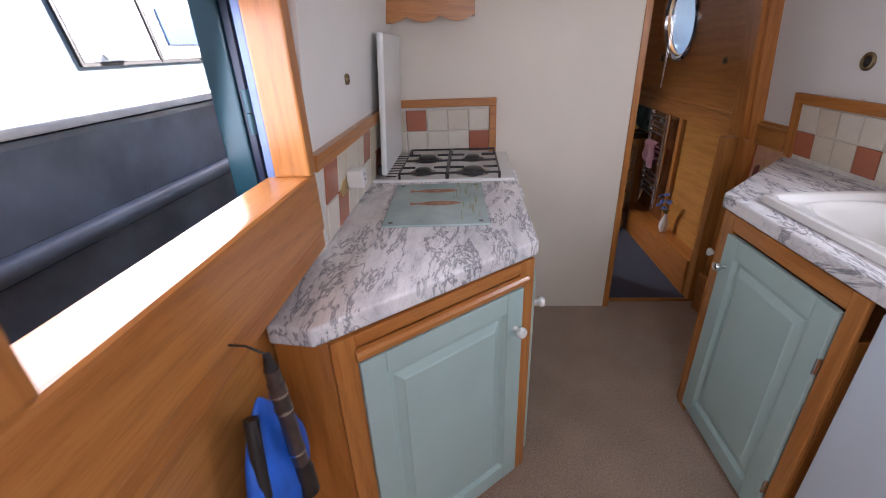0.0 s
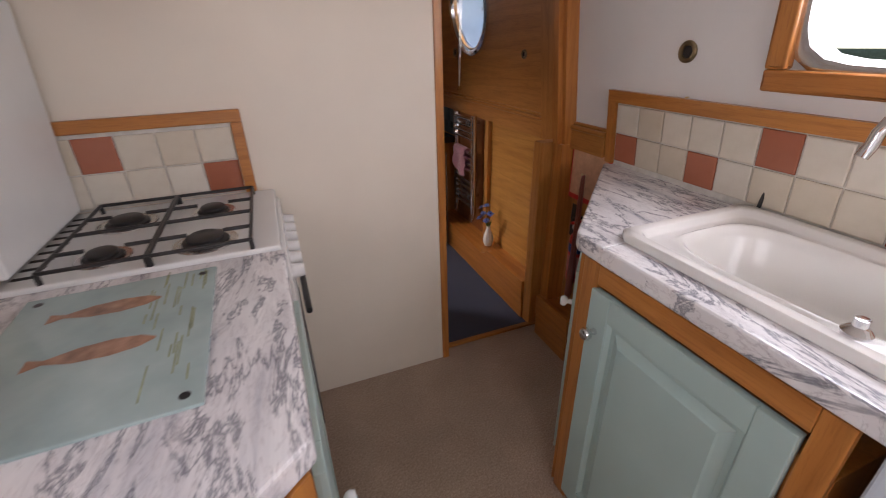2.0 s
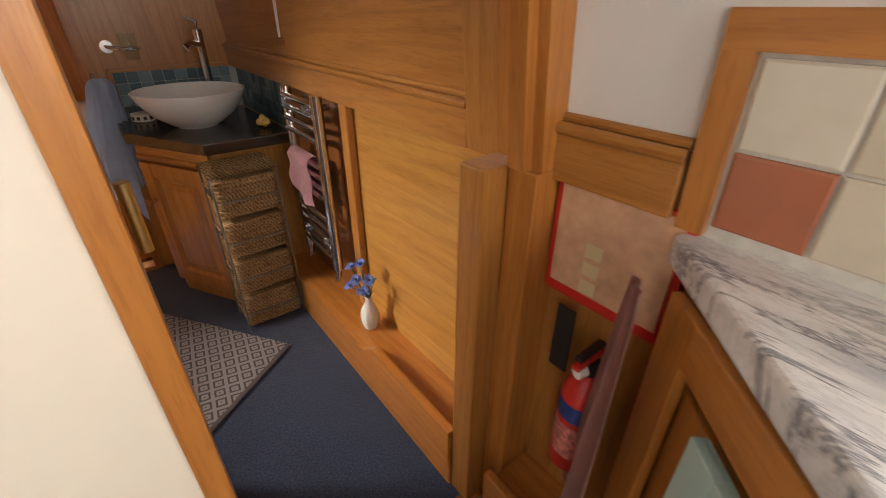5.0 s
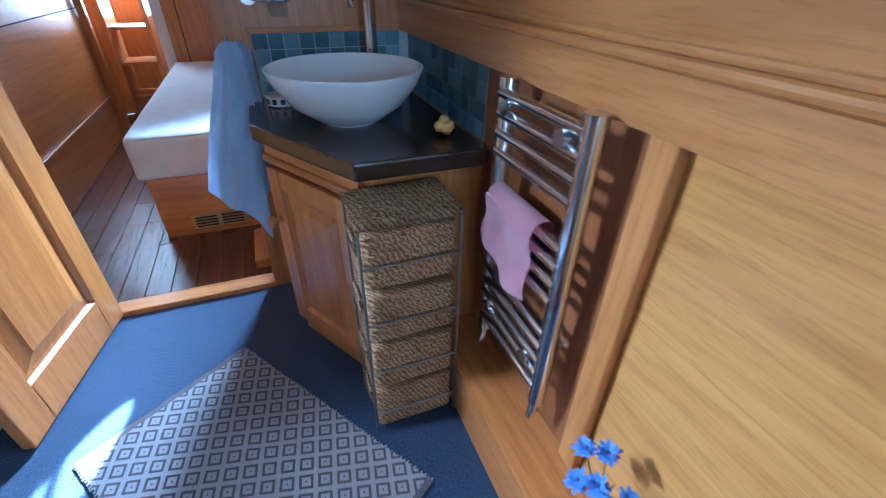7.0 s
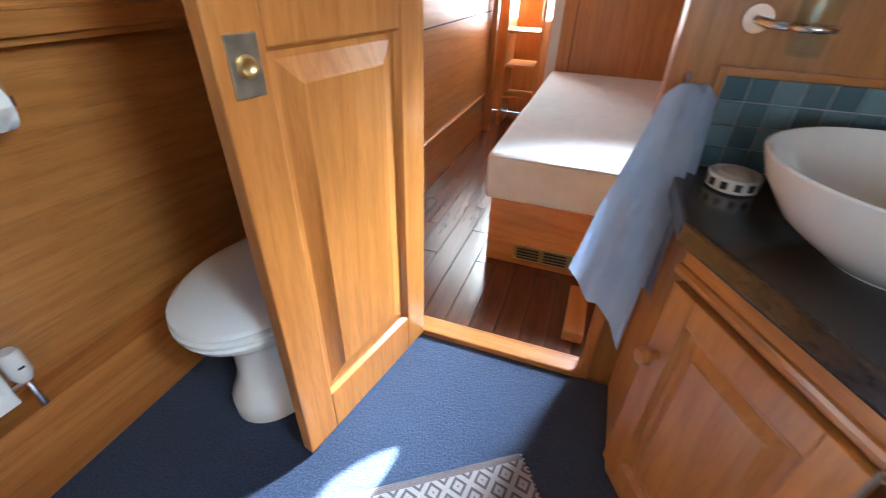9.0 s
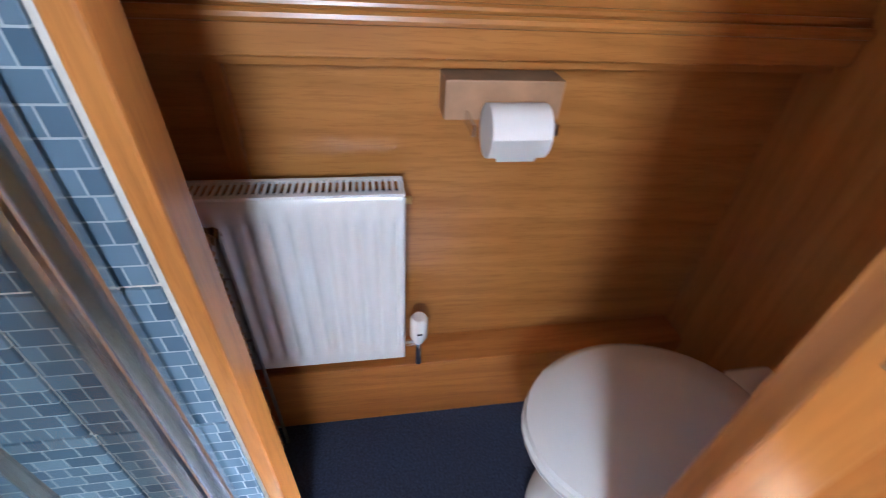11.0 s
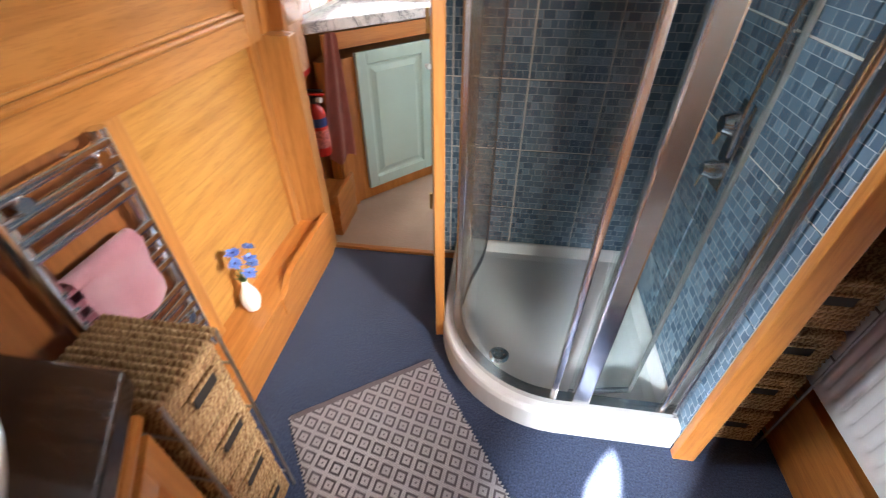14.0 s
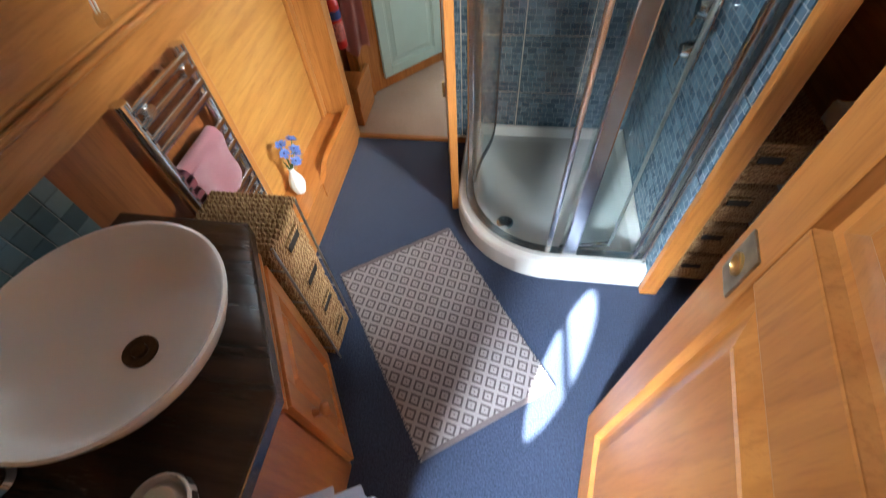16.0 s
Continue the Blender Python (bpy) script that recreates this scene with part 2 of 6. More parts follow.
def thing(name, label, category, group="", at=(0, 0, 0), rz=0.0, rx=0.0, ry=0.0):
    ob = new(name)
    ob.empty_display_size = 0.05
    ob.matrix_world = pose(*at, rx, ry, rz)
    return tagged(ob, label, category, group)


def part(name, bm, mat, parent=None, label="", smooth=False):
    ob = new(name, mesh_of(bm, name, mat, smooth))
    if parent is not None:
        ob.parent = parent
    if label:
        ob["label"] = label
    return ob


def structure(name, bm, mat, label=""):
    return tagged(part(name, bm, mat), label, "", "", "structure")


def box(x0, x1, y0, y1, z0, z1, bevel=0.0, segs=2, bm=None):
    b = bmesh.new()
    bmesh.ops.create_cube(b, size=1.0)
    for v in b.verts:
        v.co = ((x0 + x1) / 2 + v.co.x * (x1 - x0), (y0 + y1) / 2 + v.co.y * (y1 - y0), (z0 + z1) / 2 + v.co.z * (z1 - z0))
    if bevel:
        bmesh.ops.bevel(b, geom=list(b.edges), offset=bevel, segments=segs, profile=0.6, affect="EDGES")
    return join(bm, b)


def join(bm, b):
    if bm is None:
        return b
    tmp = bpy.data.meshes.new("tmp")
    b.to_mesh(tmp)
    b.free()
    bm.from_mesh(tmp)
    bpy.data.meshes.remove(tmp)
    return bm


def prism(pts, z0, z1, bevel=0.0, segs=2, bm=None):
    """An upright block on a plan outline."""
    b = bmesh.new()
    low = [b.verts.new((x, y, z0)) for x, y in pts]
    f = b.faces.new(low)
    ext = bmesh.ops.extrude_face_region(b, geom=[f])
    for v in ext["geom"]:
        if isinstance(v, bmesh.types.BMVert):
            v.co.z = z1
    bmesh.ops.recalc_face_normals(b, faces=b.faces)
    if bevel:
        bmesh.ops.bevel(b, geom=list(b.edges), offset=bevel, segments=segs, profile=0.6, affect="EDGES")
    return join(bm, b)


def lathe(profile, segs=32, bm=None, at=(0, 0, 0), squash=(1, 1)):
    """A turned shape from (radius, height) pairs."""
    b = bmesh.new()
    rings = []
    for r, z in profile:
        if r < 1e-5:
            rings.append([b.verts.new((at[0], at[1], at[2] + z))])
        else:
            rings.append([b.verts.new((at[0] + squash[0] * r * math.cos(a), at[1] + squash[1] * r * math.sin(a), at[2] + z)) for a in (2 * math.pi * i / segs for i in range(segs))])
    for p, q in zip(rings, rings[1:]):
        for i in range(segs):
            j = (i + 1) % segs
            if len(p) == 1 and len(q) == 1:
                continue
            if len(p) == 1:
                b.faces.new((p[0], q[i], q[j]))
            elif len(q) == 1:
                b.faces.new((p[i], p[j], q[0]))
            else:
                b.faces.new((p[i], p[j], q[j], q[i]))
    return join(bm, b)


def tube(points, r, segs=10, bm=None, caps=True):
    """A round bar along points."""
    b = bmesh.new()
    pts = [Vector(p) for p in points]
    rings = []
    up = Vector((0.13, 0.31, 0.94)).normalized()
    for i, p in enumerate(pts):
        d = (pts[min(i + 1, len(pts) - 1)] - pts[max(i - 1, 0)]).normalized()
        if abs(d.dot(up)) > 0.95:
            up = Vector((0.94, 0.2, 0.1)).normalized()
        s = d.cross(up).normalized()
        t = s.cross(d).normalized()
        rr = r[i] if isinstance(r, (list, tuple)) else r
        rings.append([b.verts.new(p + rr * (math.cos(a) * s + math.sin(a) * t)) for a in (2 * math.pi * k / segs for k in range(segs))])
    for p, q in zip(rings, rings[1:]):
        for k in range(segs):
            b.faces.new((p[k], p[(k + 1) % segs], q[(k + 1) % segs], q[k]))
    if caps:
        b.faces.new(rings[0])
        b.faces.new(rings[-1])
    return join(bm, b)


def raised_panel(w, h, field=0.055, depth=0.012, base=0.0, bm=None):
    """A panel in the local x-z plane, facing -y, with a sunken rim and a raised field."""
    b = bmesh.new()
    steps = [(0.0, base), (0.008, base + depth), (0.02, base + depth), (field, base + 0.001), (field + 0.004, base - 0.002)]
    loops = []
    for inset, y in steps:
        loops.append([b.verts.new(c) for c in ((inset, y, inset), (w - inset, y, inset), (w - inset, y, h - inset), (inset, y, h - inset))])
    for p, q in zip(loops, loops[1:]):
        for i in range(4):
            b.faces.new((p[i], p[(i + 1) % 4], q[(i + 1) % 4], q[i]))
    b.faces.new(loops[-1])
    return join(bm, b)


def panel_door(name, w, h, mat, parent, frame_w=0.06, thick=0.022, arch=None, label="", kind=None):
    """A framed door in the local x-z plane, front at y = 0."""
    fd = thick * 0.72
    door = part(name, box(0.001, w - 0.001, fd, thick, 0.001, h - 0.001), mat, parent, label)
    for x in (0, w - frame_w):
        part("stile", box(x, x + frame_w, 0, fd + 0.001, 0, h, 0.003), mat, door)
    for z in (0, h - frame_w):
        part("rail", box(frame_w, w - frame_w, 0.0004, fd + 0.001, z, z + frame_w, 0.003), mat, door)
    p = raised_panel(w - 2 * frame_w, h - 2 * frame_w, 0.04, 0.010, 0.002)
    bmesh.ops.translate(p, verts=p.verts, vec=(frame_w, 0.002, frame_w))
    part("raised_panel", p, mat, door)
    return door


def turned_knob(parent, at, mat, r=0.016, way=(0, -1, 0), label=""):
    b = lathe([(0, 0), (r * 0.55, 0), (r * 0.4, r * 0.8), (r * 0.9, r * 1.2), (r, r * 1.6), (r * 0.8, r * 2.1), (0, r * 2.25)], 16)
    k = part("knob", b, mat, parent, label, True)
    q = Vector((0, 0, 1)).rotation_difference(Vector(way))
    k.matrix_local = Matrix.Translation(at) @ q.to_matrix().to_4x4()
    return k


RIGHT, LEFT, MID = 1.13, -0.71, 0.21
LEFTB = -0.752
GUNWALE, TOP = 1.03, 1.93
LEAN = 0.10


def upper_x(side, z):
    """The inner face of the leaning cabin side; side +1 or -1."""
    return MID + side * (0.895 - (z - GUNWALE) * LEAN)


def wall_slab(side, y0, y1, z0, z1, thick=0.03, bm=None, inset=0.0):
    """A slab of leaning cabin side."""
    b = bmesh.new()
    vs = []
    for y in (y0, y1):
        for z in (z0, z1):
            for d in (-inset, thick):
                vs.append(b.verts.new((upper_x(side, z) + side * d, y, z)))
    a = vs
    for q in ((0, 1, 3, 2), (4, 5, 7, 6), (0, 1, 5, 4), (2, 3, 7, 6), (0, 2, 6, 4), (1, 3, 7, 5)):
        b.faces.new([a[i] for i in q])
    return join(bm, b)


def holed_slab(side, y0, y1, z0, z1, cy, cz, hy, hz, power, thick=0.03):
    """A slab of leaning cabin side with one rounded opening (power 2: round, more: squarer)."""
    b = bmesh.new()
    n = 48
    fronts, backs = [], []
    for k in range(n):
        a = 2 * math.pi * (k + 0.5) / n
        c, s = math.cos(a), math.sin(a)
        r = (abs(c) ** power + abs(s) ** power) ** (-1 / power)
        iy, iz = cy + hy * r * c, cz + hz * r * s
        f = min((y1 - cy) / c if c > 0 else (y0 - cy) / c, (z1 - cz) / s if s > 0 else (z0 - cz) / s)
        oy, oz = cy + f * c, cz + f * s
        row = []
        for d in (0.0, thick):
            row.append((b.verts.new((upper_x(side, iz) + side * d, iy, iz)), b.verts.new((upper_x(side, oz) + side * d, oy, oz))))
        fronts.append(row[0])
        backs.append(row[1])
    for rows, d in ((fronts, 0.0), (backs, thick)):
        for k in range(n):
            p, q = rows[k], rows[(k + 1) % n]
            b.faces.new((p[0], q[0], q[1], p[1]))
            a0, a1 = p[1].co, q[1].co
            if abs(a0.y - a1.y) > 1e-6 and abs(a0.z - a1.z) > 1e-6:
                yy = a0.y if min(abs(a0.y - y0), abs(a0.y - y1)) < 1e-6 else a1.y
                zz = a0.z if min(abs(a0.z - z0), abs(a0.z - z1)) < 1e-6 else a1.z
                b.faces.new((p[1], q[1], b.verts.new((upper_x(side, zz) + side * d, yy, zz))))
    for k in range(n):
        p, q = fronts[k], fronts[(k + 1) % n]
        r, s = backs[k], backs[(k + 1) % n]
        b.faces.new((p[0], q[0], s[0], r[0]))
    return b

# ---- the boat's shell ----
structure("floor_galley", box(LEFT - 0.03, RIGHT + 0.03, -3.4, 0.05, -0.06, 0.0), beige_carpet, "beige short-pile carpet")
structure("floor_bathroom", box(LEFTB - 0.03, RIGHT + 0.03, 0.09, 1.95, -0.06, 0.0), blue_carpet, "navy blue short-pile carpet")
structure("floor_under_door", box(LEFT - 0.03, RIGHT + 0.03, 0.05, 0.09, -0.06, -0.004), pine_x)
structure("threshold_galley", box(0.50, 1.03, 0.056, 0.080, -0.02, 0.008, 0.003), oak_x, "varnished timber carpet threshold")
structure("floor_cabin", box(LEFT - 0.03, RIGHT + 0.03, 2.02, 4.9, -0.06, -0.004), dark_gap)
structure("floor_under_threshold", box(LEFT - 0.03, RIGHT + 0.03, 1.95, 2.02, -0.06, -0.006), pine_x)
structure("threshold_cabin", box(-0.05, 0.52, 1.945, 2.02, -0.02, 0.022, 0.006), pine_x, "varnished timber door sill")
structure("ceiling", box(-0.75, 1.17, -3.4, 4.9, TOP, TOP + 0.05), ceiling_white, "white boarded ceiling")
structure("wall_bow", box(-0.8, 1.22, -3.43, -3.4, 0, TOP), white_upper)
structure("wall_stern", box(-0.8, 1.22, 4.9, 4.93, 0, TOP), pine_z)

# lower linings, under the gunwale
structure("lining_left_galley", box(LEFT - 0.03, LEFT, -3.4, 0.0, 0, 0.95), oak_y, "honey-coloured oak hull lining")
structure("lining_left_bathroom", box(LEFTB - 0.03, LEFTB, 0.06, 1.96, 0, 0.966), oak_y, "honey-coloured oak veneer hull lining")
structure("lining_right_galley", box(RIGHT, RIGHT + 0.03, -3.4, 0.06, 0, 0.95), oak_z)
structure("lining_right_bathroom", box(RIGHT, RIGHT + 0.03, 0.06, 1.96, 0, 0.95), gold_y, "honey-coloured oak veneer hull lining")
structure("lining_left_cabin", box(-0.50, -0.45, 2.02, 4.3, 0, TOP), pine_y, "varnished pine panelled cabin side")
structure("lining_right_cabin", box(RIGHT, RIGHT + 0.03, 2.02, 4.9, 0, 0.95), pine_y)
structure("cabin_side_right_cabin", holed_slab(1, 2.02, 4.9, 0.95, TOP, 3.32, 1.43, 0.17, 0.17, 2.0), pine_y, "pine cabin side with a porthole")
structure("lining_left_cabin_end", box(LEFT - 0.03, LEFT, 2.02, 4.9, 0, TOP), pine_y)

# upper cabin sides, leaning inward
structure("cabin_side_left_fore", wall_slab(-1, -3.4, -1.98, 0.95, TOP), white_upper)
structure("cabin_side_left_over_hatch", wall_slab(-1, -1.98, -1.175, 1.51, TOP), white_upper)
structure("cabin_side_left_under_hatch", wall_slab(-1, -1.98, -1.175, 0.95, 1.06), oak_y)
structure("cabin_side_left_galley", wall_slab(-1, -1.175, 0.0, 0.95, TOP), white_upper, "white painted cabin side")
structure("cabin_side_left_bathroom", holed_slab(-1, 0.06, 1.96, 0.95, TOP, 1.46, 1.50, 0.195, 0.195, 2.0), oak_y, "oak veneer cabin side with a porthole")
structure("cabin_side_right_fore", wall_slab(1, -3.4, -1.75, 0.95, TOP), white_upper)
structure("cabin_side_right_galley", holed_slab(1, -1.75, 0.06, 0.95, TOP, -1.10, 1.50, 0.31, 0.22, 5.0), white_upper, "white painted cabin side with a window")
structure("cabin_side_right_bathroom", holed_slab(1, 0.06, 1.96, 0.95, TOP, 0.965, 1.51, 0.20, 0.20, 2.0), oak_y, "oak veneer cabin side with a porthole")

# gunwale rails
for side, name in ((1, "right"), (-1, "left")):
    inner = MID + side * 0.875
    wallx = MID + side * (0.93 if side > 0 else 0.985)
    a, b2 = min(inner, wallx), max(inner, wallx)
    for room, y0, y1 in (("bathroom", 0.216 if side > 0 else 0.06, 1.955), ("galley", -0.20 if side > 0 else -1.13, 0.0)):
        if side < 0 and room == "galley":
            continue
        bm = box(a, b2, y0, y1, 0.935 if side > 0 else 0.968, 1.026, 0.003)
        lip = inner - side * 0.010
        bm = tube([(lip + side * 0.012, y0, 1.021), (lip + side * 0.012, y1, 1.021)], 0.010, 10, bm)
        bm = tube([(lip + side * 0.026, y0, 1.035), (lip + side * 0.026, y1, 1.035)], 0.008, 10, bm)
        structure("trim_gunwale_" + name + "_" + room, bm, oak_y, "moulded oak gunwale rail")

# hull ledges along the bathroom floor
bm = prism([(0.985, 0.129), (RIGHT, 0.129), (RIGHT, 1.34), (0.985, 1.34)], 0.0, 0.18, 0.004)
structure("ledge_right", bm, pine_y, "varnished pine ledge box along the hull")
b = bmesh.new()
lip_line = [(0.129, 0.10), (0.129, 0.228), (0.50, 0.228), (0.525, 0.224), (0.545, 0.212), (0.565, 0.192), (0.59, 0.181), (0.62, 0.178), (0.62, 0.10)]
near_side, far_side = [b.verts.new((0.979, y, z)) for y, z in lip_line], [b.verts.new((1.003, y, z)) for y, z in lip_line]
b.faces.new(near_side)
b.faces.new(far_side)
for i in range(len(lip_line)):
    j = (i + 1) % len(lip_line)
    b.faces.new((near_side[i], near_side[j], far_side[j], far_side[i]))
structure("ledge_right_lip", b, pine_y, "raised pine lip with a curved end")
structure("trim_panel_stile", box(1.112, RIGHT, 0.1285, 0.172, 0.18, 0.934, 0.004), oak_z, "oak stile beside the golden panel")
bm = box(LEFTB, -0.657, 0.06, 1.955, 0.0, 0.235, 0.004)
structure("ledge_left", bm, pine_y, "varnished pine ledge box along the hull")

# galley bulkhead with the door opening
structure("bulkhead_galley", box(LEFT - 0.02, 0.482, 0.0, 0.045, 0.0, TOP), white_wall, "cream-white painted bulkhead")
structure("bulkhead_galley_header", box(0.512, 1.15, 0.0, 0.045, 1.86, TOP), white_wall)
structure("trim_bulkhead_edge", box(0.482, 0.512, -0.008, 0.058, 0.0, TOP, 0.004), pine_z, "varnished pine door post")
bm = box(1.045, RIGHT, -0.004, 0.058, 0.0, 0.95, 0.004)
structure("trim_door_post_lower", bm, pine_z, "varnished pine door post")
bm = box(0.992, 1.135, 0.062, 0.128, 0.0, 0.95, 0.005)
structure("trim_door_cover_lower", bm, oak_z)
bm = wall_slab(1, -0.002, 0.050, 0.95, 1.86, 0.02, inset=0.055)
bm = wall_slab(1, 0.056, 0.125, 0.95, 1.86, 0.02, inset=0.030, bm=bm)
structure("trim_door_post_upper", bm, pine_z, "moulded pine door post")
bm = wall_slab(1, 0.020, 0.055, 0.95, TOP, 0.02, inset=0.075)
structure("trim_upper_stile", wall_slab(1, 0.1285, 0.2155, 0.936, TOP, 0.0, inset=0.026), oak_z, "oak stile at the door end of the cabin side")
structure("trim_door_stop", bm, pine_z)

# aft bulkhead and its doorway
structure("bulkhead_aft_left", box(LEFTB - 0.03, -0.055, 1.96, 2.015, 0.0, TOP), oak_z, "oak veneer bulkhead")
structure("bulkhead_aft_right", box(0.545, RIGHT + 0.02, 1.96, 2.015, 0.0, TOP), oak_z, "oak veneer bulkhead")
structure("bulkhead_aft_header", box(-0.055, 0.545, 1.96, 2.015, 1.86, TOP), oak_z)
structure("trim_aft_post_right", box(0.515, 0.545, 1.948, 2.02, 0.0, 1.86, 0.004), pine_z, "varnished pine door post")
structure("trim_aft_post_left", box(-0.085, -0.055, 1.948, 1.959, 0.0, 1.86, 0.003), pine_z)

# shower partition
structure("partition_shower", box(-0.398, -0.368, 0.045, 0.898, 0.0, TOP), oak_z, "oak shower partition")
structure("trim_partition_post", box(-0.412, -0.350, 0.898, 0.925, 0.0, TOP, 0.004), pine_z, "varnished pine post at the shower partition")


def doorway_leaf(name, label, hinge, free):
    """A door leaf from its hinge to its free edge, on plan."""
    h, f = Vector(hinge), Vector(free)
    d = f - h
    door = thing(name, label, "door", at=(h.x, h.y, 0.012), rz=math.degrees(math.atan2(d.y, d.x)))
    return door, d.length


# door into the bathroom, standing open against the shower
door, w = doorway_leaf("bathroom_door", "varnished pine door standing open against the shower tray", (0.508, 0.068), (0.421, 0.566))
part("leaf", box(0.0, w, -0.004, 0.028, 0.0, 1.84, 0.004), oak_z, door)
for z in (0.25, 0.95, 1.60):
    hg = part("hinge", tube([(0.002, -0.012, z), (0.002, -0.012, z + 0.075)], 0.007, 8), brass, door, "brass butt hinge", True)

# door to the aft cabin, standing open
door, w = doorway_leaf("cabin_door", "honey-coloured panelled door standing half open beside the toilet", (-0.055, 1.955), (-0.158, 1.425))
fw = 0.095
bm = box(0, fw, 0, 0.034, 0, 1.84, 0.004)
bm = box(w - fw, w, 0, 0.034, 0, 1.84, 0.004, bm=bm)
for z0, z1 in ((0, 0.14), (0.975, 1.09), (1.72, 1.84)):
    bm = box(fw, w - fw, 0, 0.034, z0, z1, 0.004, bm=bm)
part("leaf_frame", bm, pine_z, door)
for z0, z1 in ((0.14, 0.975), (1.09, 1.72)):
    for sgn in (0, 1):
        p = raised_panel(w - 2 * fw, z1 - z0, 0.06, 0.012, 0.0)
        if sgn:
            bmesh.ops.rotate(p, verts=p.verts, cent=(0, 0, 0), matrix=Matrix.Rotation(math.pi, 3, "Z"))
            bmesh.ops.translate(p, verts=p.verts, vec=(w - fw, 0.032, z0))
        else:
            bmesh.ops.translate(p, verts=p.verts, vec=(fw, 0.002, z0))
        part("raised_panel", p, pine_z, door)
plate = part("latch_plate", box(w - 0.078, w - 0.022, 0.033, 0.038, 0.91, 1.0, 0.002), plain("worn_brass_plate", (0.42, 0.36, 0.27), 0.38, 0.9, vary=0.3, scale=30), door, "worn pale brass latch plate")
b = lathe([(0.017, 0), (0.017, 0.004), (0.013, 0.005), (0.009, 0.0015), (0, 0.001)], 20)
bmesh.ops.rotate(b, verts=b.verts, cent=(0, 0, 0), matrix=Matrix.Rotation(-math.pi / 2, 3, "X"))
bmesh.ops.translate(b, verts=b.verts, vec=(w - 0.05, 0.038, 0.955))
part("finger_ring", b, brass, plate, "brass finger ring", True)

# ---- shower ----
CX, CY, CR = 0.0, 0.487, 0.405


def quadrant(inset):
    """The tray's outline, shrunk by inset, from the bulkhead round to the partition."""
    r = CR - inset
    pts = [(CX + r, 0.062)]
    pts += [(CX + r * math.cos(a), CY + r * math.sin(a)) for a in (math.pi / 2 * k / 14 for k in range(15))]
    pts.append((-0.352, CY + r))
    return pts


tray = thing("shower_tray", "white quadrant shower tray with a curved front lip", "shower tray")
b = bmesh.new()
loops = []
for inset, z in ((0.0, 0.0), (0.0, 0.085), (0.006, 0.10), (0.012, 0.105), (0.055, 0.105), (0.062, 0.10), (0.085, 0.062), (0.12, 0.055)):
    q = quadrant(inset)
    q = [(q[0][0], q[0][1] + max(0, inset - 0.05) * 0.9)] + q[1:-1] + [(q[-1][0] + max(0, inset - 0.05) * 0.9, q[-1][1])]
    q.append((q[-1][0], q[0][1]))
    loops.append([b.verts.new((x, y, z)) for x, y in q])
for p, q in zip(loops, loops[1:]):
    for i in range(len(p)):
        j = (i + 1) % len(p)
        b.faces.new((p[i], p[j], q[j], q[i]))
b.faces.new(loops[-1])
part("basin", b, plain("off_white_acrylic", (0.60, 0.59, 0.57), 0.24, vary=0.05, scale=4, grain=0), tray, smooth=False)
b = lathe([(0.0, 0.004), (0.012, 0.006), (0.030, 0.006), (0.036, 0.002), (0.036, 0.0)], 24, at=(0.185, 0.66, 0.0555))
dr = part("drain", b, chrome, tray, "chrome drain with slots", True)
for k in range(6):
    a = k * math.pi / 3
    part("drain_slot", box(0.185 + 0.018 * math.cos(a) - 0.004, 0.185 + 0.018 * math.cos(a) + 0.004, 0.66 + 0.018 * math.sin(a) - 0.004, 0.66 + 0.018 * math.sin(a) + 0.004, 0.0605, 0.0625), dark_gap, dr)

screen = thing("shower_enclosure", "curved glass shower enclosure in a satin aluminium frame", "shower enclosure")
FR = CR - 0.052
H0, H1 = 0.106, 1.86


def arc(r, a0, a1, n=14):
    return [(CX + r * math.cos(a0 + (a1 - a0) * k / n), CY + r * math.sin(a0 + (a1 - a0) * k / n)) for k in range(n + 1)]


def bent_sheet(pts, z0, z1, thick):
    """An upright sheet that follows points on plan."""
    b = bmesh.new()
    rows = []
    for i, (x, y) in enumerate(pts):
        p0, p1 = Vector(pts[max(i - 1, 0)]), Vector(pts[min(i + 1, len(pts) - 1)])
        d = (p1 - p0).normalized()
        nx, ny = d.y * thick / 2, -d.x * thick / 2
        rows.append([b.verts.new(c) for c in ((x + nx, y + ny, z0), (x + nx, y + ny, z1), (x - nx, y - ny, z1), (x - nx, y - ny, z0))])
    for p, q in zip(rows, rows[1:]):
        for i in range(4):
            b.faces.new((p[i], p[(i + 1) % 4], q[(i + 1) % 4], q[i]))
    b.faces.new(rows[0])
    b.faces.new(rows[-1])
    return b


left_run = [(CX + FR, 0.070), (CX + FR, 0.44)]
front_run = [(-0.345, CY + FR), (-0.03, CY + FR)]
whole = [(CX + FR, 0.066), (CX + FR, CY)] + arc(FR, 0.02, math.pi / 2) + [(-0.348, CY + FR)]
part("bottom_track", bent_sheet(whole, H0, H0 + 0.022, 0.034), satin_metal, screen)
part("top_track", bent_sheet(whole, H1, H1 + 0.04, 0.045), satin_metal, screen)
gl = part("fixed_pane", bent_sheet(left_run, H0 + 0.022, H1, 0.006), shower_glass, screen, "clear fixed glass pane")
g2 = part("fixed_pane", bent_sheet(front_run, H0 + 0.022, H1, 0.006), shower_glass, screen, "clear fixed glass pane")
g3 = part("sliding_door", bent_sheet(arc(FR - 0.012, 0.0, math.pi / 2 - 0.02), H0 + 0.024, H1, 0.006), shower_glass, screen, "clear curved sliding glass door")
seal_grey = plain("dark_grey_seal", (0.05, 0.055, 0.06), 0.4)
